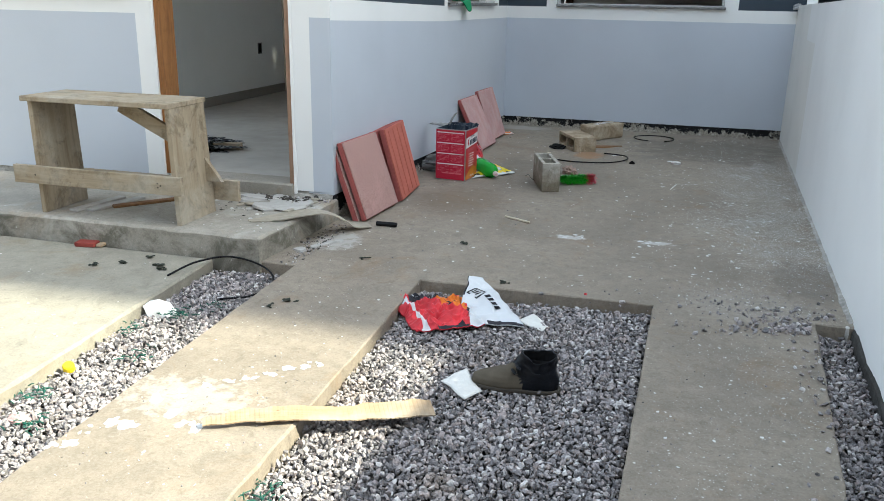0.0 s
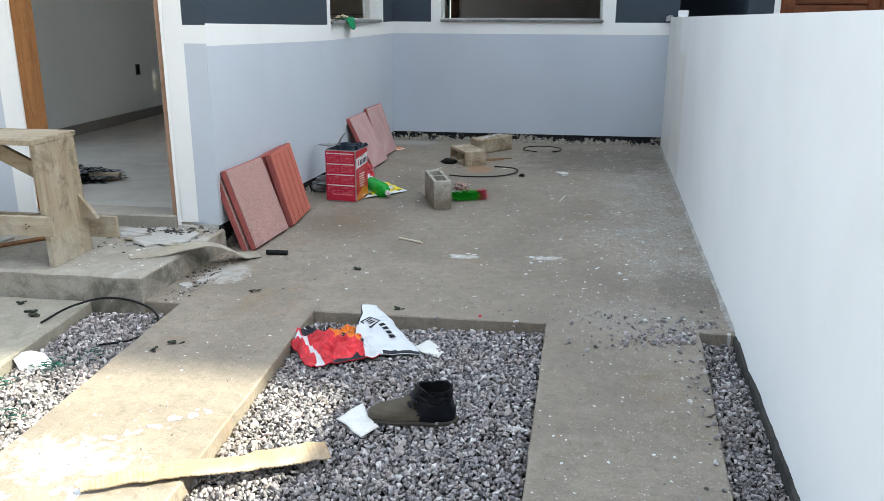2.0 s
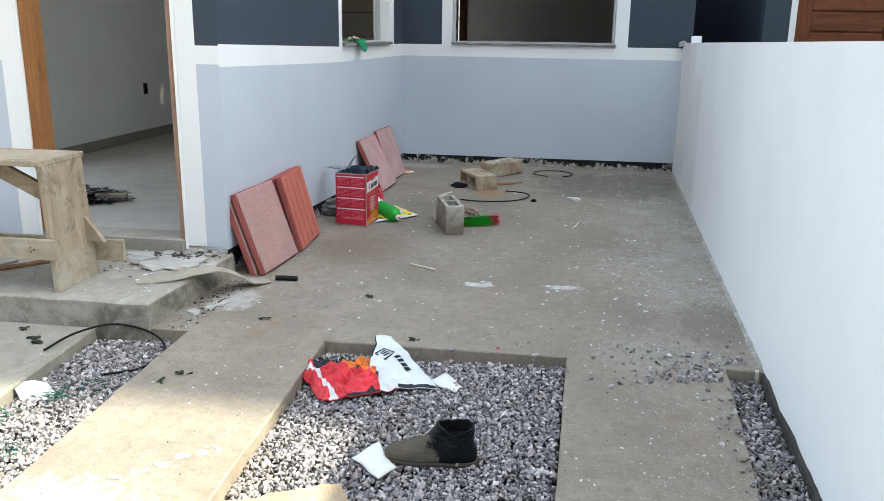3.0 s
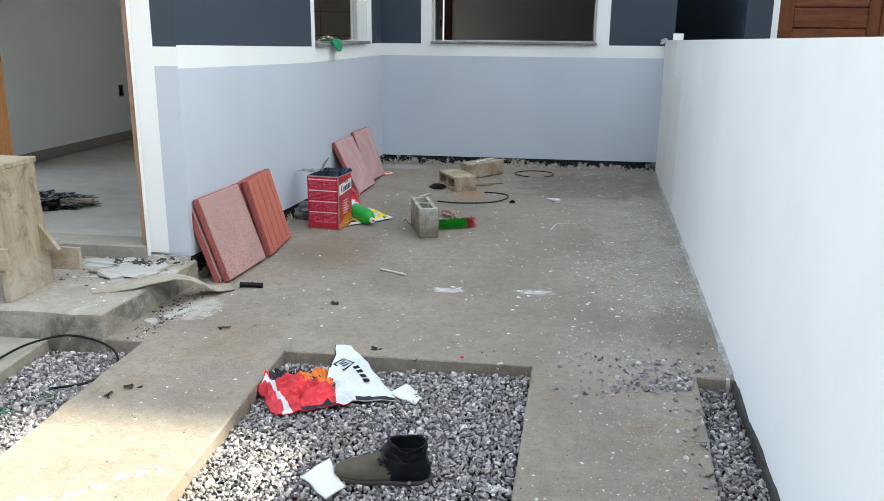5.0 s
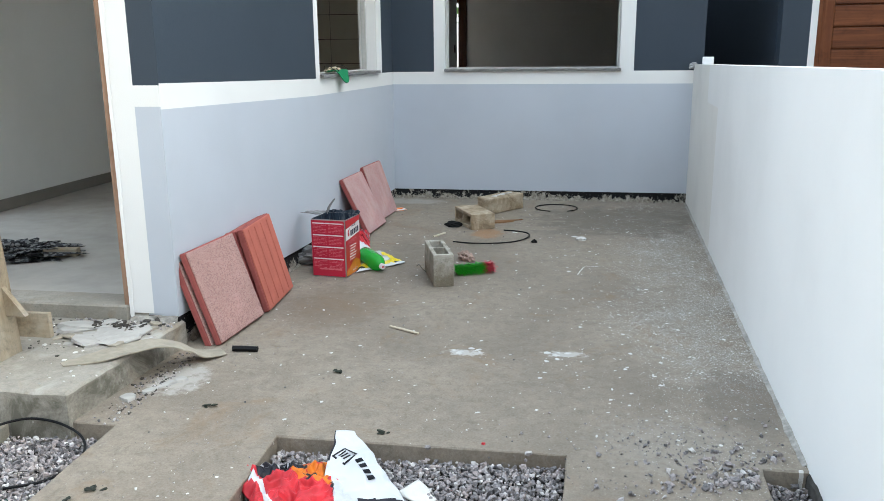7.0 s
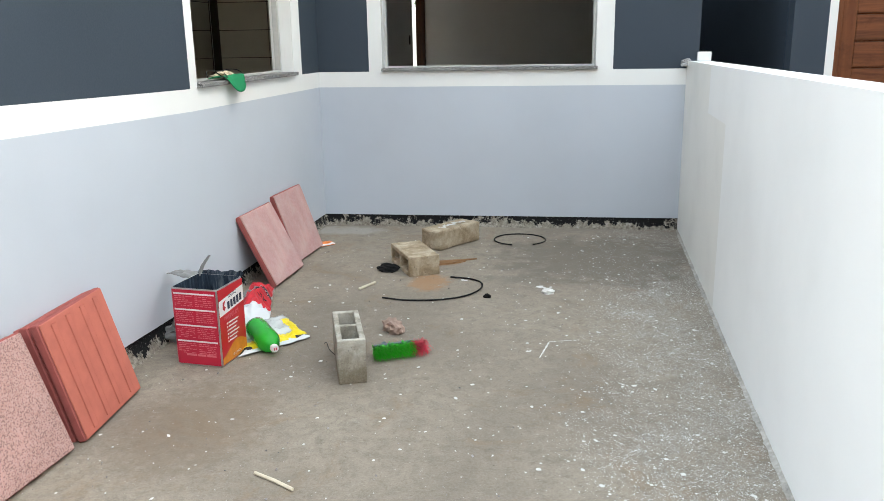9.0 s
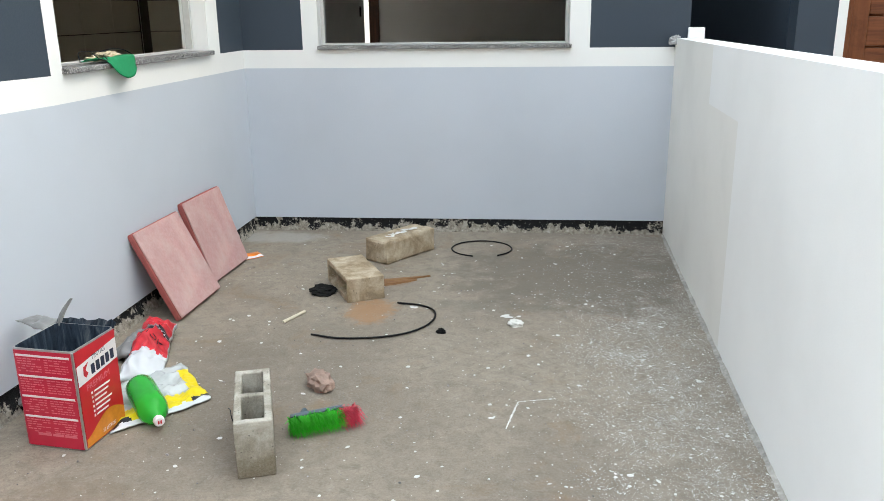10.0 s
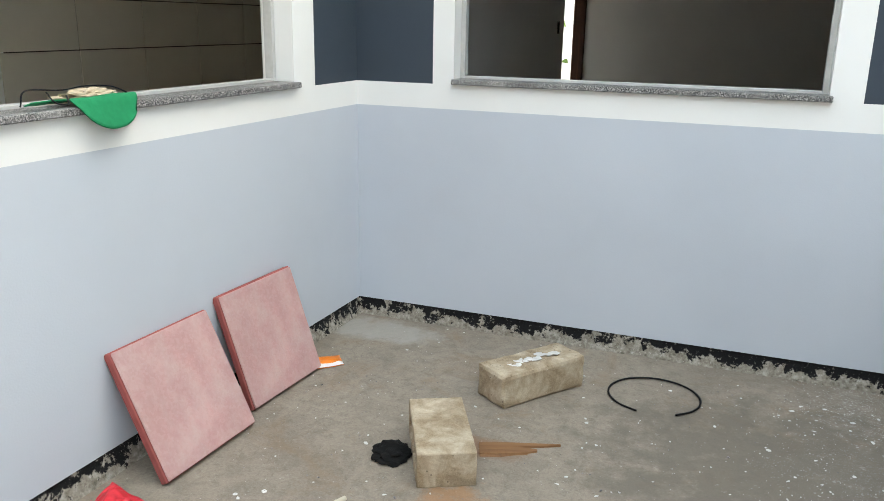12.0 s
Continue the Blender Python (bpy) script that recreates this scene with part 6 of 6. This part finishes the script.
def gravel_rows(x_lo, x_hi, y0, y1, step, seed, top=-0.052, size=(0.0052, 0.0112)):
    rng = np.random.default_rng(seed)
    out = []
    for layer, dz in ((0, -0.018), (1, 0.0)):
        y = y0
        while y < y1:
            xa, xb = x_lo(y), x_hi(y)
            x = xa + 0.006
            while x < xb - 0.006:
                r = rng.uniform(*size) * (1.25 if rng.random() < 0.06 else 1)
                px, py = x + rng.normal(0, step * 0.3), y + rng.normal(0, step * 0.3)
                swell = 0.010 * noise.noise(Vector((px * 3.2, py * 3.2, 1))) + rng.normal(0, 0.004)
                if xa + r * 0.7 < px < xb - r * 0.7 and py < y1 - r * 0.6:
                    out.append((px, py, top + dz + swell, r))
                x += step * (1.0 if layer else 1.15)
            y += step * (1.0 if layer else 1.15)
    return out


stones_mesh("gravel_pit", gravel_rows(lambda y: -0.245 + 0.024 * (3.63 - y), lambda y: 0.76 - 0.026 * (3.63 - y), 1.2, 3.625, 0.0132, 3),
            "loose grey and pinkish crushed-stone gravel in a concrete-edged bed", 3)
stones_mesh("gravel_strip_west", gravel_rows(lambda y: -1.27 + 0.07 * (3.63 - y), lambda y: -0.86 + 0.036 * (3.63 - y), 1.2, 3.60, 0.0132, 5),
            "loose grey gravel strip between concrete paths", 5)
stones_mesh("gravel_strip_east", gravel_rows(lambda y: 1.385 - 0.082 * (3.63 - y), lambda y: 1.522 - 0.047 * (3.63 - y), 1.2, 3.625, 0.0132, 7),
            "loose grey gravel strip along the boundary wall", 7)
# coarse loose stones farther out, behind the walker
rng = np.random.default_rng(9)
far = []
for k in range(2600):
    y = rng.uniform(FRONT, 1.2)
    d = 3.63 - y
    x0, x1 = ((-0.245 + 0.024 * d, 0.76 - 0.026 * d), (-1.27 + 0.07 * d, -0.86 + 0.036 * d), (1.385 - 0.082 * d, 1.522 - 0.047 * d))[k % 3]
    if x1 - x0 > 0.06:
        far.append((rng.uniform(x0 + 0.02, x1 - 0.02), y, -0.055, rng.uniform(0.016, 0.03)))
stones_mesh("gravel_outer", far, "loose grey gravel nearer the street", 9)
# stones spilt over the slab beside the wall
spill = []
for k in range(420):
    a = rng.gamma(1.6, 0.11)
    ang = rng.uniform(1.2, 3.6)
    x, y = 1.36 + a * math.cos(ang) * 1.35, 3.50 + a * math.sin(ang) * 0.95
    if x < 1.49 - 0.047 * (3.63 - y) and y < 4.6:
        r = rng.uniform(0.003, 0.007) if rng.random() < 0.72 else rng.uniform(0.008, 0.014)
        if y > 3.66 or x < 1.36 - 0.082 * (3.63 - y):
            spill.append((x, y, r * 0.45, r))
for k in range(70):
    y = rng.uniform(1.8, 3.5)
    r = rng.uniform(0.003, 0.012)
    spill.append((1.385 - 0.082 * (3.63 - y) - abs(rng.normal(0.02, 0.04)), y, r * 0.5, r))
for k in range(110):
    r = rng.uniform(0.002, 0.006)
    spill.append((rng.uniform(-0.8, 1.3), rng.uniform(3.7, 8.2), r * 0.4, r))
for k in range(40):
    r = rng.uniform(0.003, 0.008)
    spill.append((rng.uniform(-0.97, -0.85), rng.uniform(3.62, 4.3), r * 0.4, r))
for k in range(700):
    x, y = 1.16 + rng.normal(0, 0.17), 3.76 + rng.normal(0, 0.16)
    r = rng.uniform(0.0012, 0.0034)
    if y > 3.66 and x < 1.50:
        spill.append((x, y, r * 0.4, r))
for k in range(1700):
    r = rng.uniform(0.0010, 0.0030)
    y = rng.uniform(3.7, 8.3)
    spill.append((rng.uniform(-0.85, 1.5) + 0.04 * (y - 3.7), y, r * 0.4, r))
for k in range(500):
    r = rng.uniform(0.0010, 0.0035)
    y = rng.uniform(1.7, 3.6)
    spill.append((rng.uniform(0.74, 1.22) if k % 2 else rng.uniform(-0.76, -0.26), y, r * 0.4, r))
for k in range(150):
    r = rng.uniform(0.002, 0.009)
    spill.append((rng.uniform(-1.5, -1.0), 4.41 - abs(rng.normal(0, 0.06)), 0.12 + r * 0.4, r))
for k in range(160):
    r = rng.uniform(0.0015, 0.006)
    spill.append((rng.uniform(-0.98, -0.90) + abs(rng.normal(0, 0.05)), rng.uniform(3.65, 4.38), r * 0.4, r))
stones_mesh("spilt_gravel", spill, "grit and small stones spilt over the concrete", 11)

# ---- chips, leaves and shreds ----
rnd = random.Random(17)
bm = bmesh.new()
for k in range(420):
    if k < 300:
        x, y = rnd.uniform(-0.75, 1.55), rnd.uniform(3.72, 8.3)
        x = min(x, 1.48 + 0.047 * (y - 3.63))
    else:
        x, y = 1.35 + 0.047 * (y - 3.63) - abs(rnd.gauss(0, 0.35)), rnd.uniform(3.75, 8.3)
    flake(bm, x, y, 0.0003, rnd.choice((0.004, 0.005, 0.006, 0.008, 0.012)), rnd, 0.0012)
for x0, y0, n, s in ((0.30, 4.53, 7, 0.05), (0.74, 4.57, 6, 0.055), (0.80, 6.97, 3, 0.03), (0.33, 7.08, 4, 0.02)):
    for k in range(n):
        flake(bm, x0 + rnd.gauss(0, s), y0 + rnd.gauss(0, s * 0.5), 0.0003 + 0.0002 * k, rnd.uniform(0.006, 0.026), rnd, 0.0012, 7)
for x0, x1, y0, y1, n in ((-0.80, -0.3, 1.9, 3.5, 45), (0.78, 1.3, 2.0, 3.5, 40), (-2.3, -1.3, 2.3, 3.5, 40)):
    for k in range(n):
        flake(bm, rnd.uniform(x0, x1), rnd.uniform(y0, y1), -0.0004, rnd.choice((0.003, 0.004, 0.006, 0.009)), rnd, 0.0012)
for k in range(60):
    flake(bm, rnd.uniform(-1.7, -1.02), rnd.uniform(3.68, 4.38), 0.1203, rnd.choice((0.004, 0.006, 0.010, 0.016)), rnd, 0.002)
for k in range(1700):
    y = rnd.uniform(4.35, 8.3)
    edge = 1.60 + 0.047 * (y - 5.3)
    x = edge - abs(rnd.gauss(0, 0.42))
    if noise.noise(Vector((x * 2.5, y * 2.5, 7))) > -0.25 and x > 0.2:
        flake(bm, x - 0.02, y, 0.0003, rnd.choice((0.0016, 0.002, 0.0025, 0.003, 0.0045)), rnd, 0.0010, 5)
# chalk strokes
for k in range(44):
    t = k / 43
    flake(bm, 0.80 + 0.04 * t, 5.92 + 0.19 * t, 0.0003 + 0.00003 * k, rnd.uniform(0.003, 0.007), rnd, 0.0004, 7)
for k in range(26):
    t = k / 25
    flake(bm, 0.845 + 0.13 * t, 6.12 + 0.03 * t, 0.0003 + 0.00003 * k, rnd.uniform(0.002, 0.007), rnd, 0.0004, 7)
# a dried trail of splashed paint across the path
for k in range(9):
    t = k / 8
    for j in range(3):
        flake(bm, -0.67 + 0.36 * t + rnd.gauss(0, 0.014), 2.30 + 0.39 * t + 0.03 * math.sin(t * 3.1) + rnd.gauss(0, 0.010), -0.0002 + 0.0001 * (k + 9 * j), rnd.uniform(0.010, 0.026), rnd, 0.0007, 14)
for k in range(4):
    for x0, y0 in ((-0.66, 2.14), (-0.59, 2.23), (-0.76, 1.99), (-0.75, 2.09), (-0.52, 2.20)):
        flake(bm, x0 + rnd.gauss(0, 0.03), y0 + rnd.gauss(0, 0.022), -0.0002 + 0.0001 * k, rnd.uniform(0.008, 0.030), rnd, 0.0007, 14)
tagged(part("paint_chips", bm, M_CHIP), "scattered white paint chips and spatter on the concrete", "debris", kind="stuff")

bm = bmesh.new()
for x, y in ((-0.21, 4.23), (-0.60, 3.83), (-0.67, 3.19), (-0.72, 3.12), (-1.45, 3.42), (-1.62, 3.40), (-1.40, 3.38), (0.12, 3.70), (-1.56, 3.52), (-1.72, 3.33)):
    for k in range(5):
        flake(bm, x + rnd.gauss(0, 0.012), y + rnd.gauss(0, 0.008), 0.0004 + 0.002 * k, rnd.uniform(0.010, 0.02), rnd, 0.002, 6, rnd.uniform(-0.3, 0.3))
tagged(part("dry_leaves", bm, M_LEAF), "few dark dried leaves on the concrete", "debris", kind="stuff")
bm = bmesh.new()
for k in range(90):
    flake(bm, rnd.uniform(-1.75, -1.02), rnd.uniform(3.95, 4.40), 0.1206, rnd.uniform(0.003, 0.014), rnd, 0.002, 5, rnd.uniform(-0.3, 0.3))
for k in range(60):
    flake(bm, rnd.uniform(-0.98, -0.85), rnd.uniform(3.66, 4.35), 0.0006, rnd.uniform(0.003, 0.010), rnd, 0.002, 5)
for k in range(38):
    flake(bm, rnd.uniform(-1.36, -1.04), 4.41 - abs(rnd.gauss(0, 0.09)), 0.1215 + 0.004 * rnd.random(), rnd.uniform(0.010, 0.030), rnd, 0.005, 6, rnd.uniform(-0.5, 0.5))
for k in range(16):
    flake(bm, rnd.uniform(-1.0, -0.84), rnd.uniform(3.84, 4.12), 0.0008, rnd.uniform(0.006, 0.018), rnd, 0.004, 6, rnd.uniform(-0.4, 0.4))
tagged(part("dark_crumbs", bm, plain("dark mortar crumbs", (0.07, 0.062, 0.055), 0.9, 0.4, 40, 0.002)), "dark mortar crumbs littering the porch step", "debris", kind="stuff")
bm = bmesh.new()
for x0, y0, n in ((-1.06, 3.0, 40), (-1.16, 2.82, 24), (-1.12, 2.25, 30), (-0.98, 2.10, 30), (-0.16, 2.0, 40), (-0.12, 1.88, 30), (-1.0, 3.12, 16), (-0.98, 2.62, 16)):
    for k in range(n):
        a = Vector((x0 + rnd.gauss(0, 0.035), y0 + rnd.gauss(0, 0.03), GZ + 0.012 + rnd.random() * 0.008))
        b = a + Vector((rnd.gauss(0, 0.016), rnd.gauss(0, 0.016), rnd.gauss(0, 0.004)))
        tube(bm, [a, (a + b) / 2 + Vector((0, 0, 0.003)), b], 0.0018, 4)
tagged(part("green_shreds", bm, M_GREENBIT), "dark green plastic netting shreds on the gravel", "debris", kind="stuff")
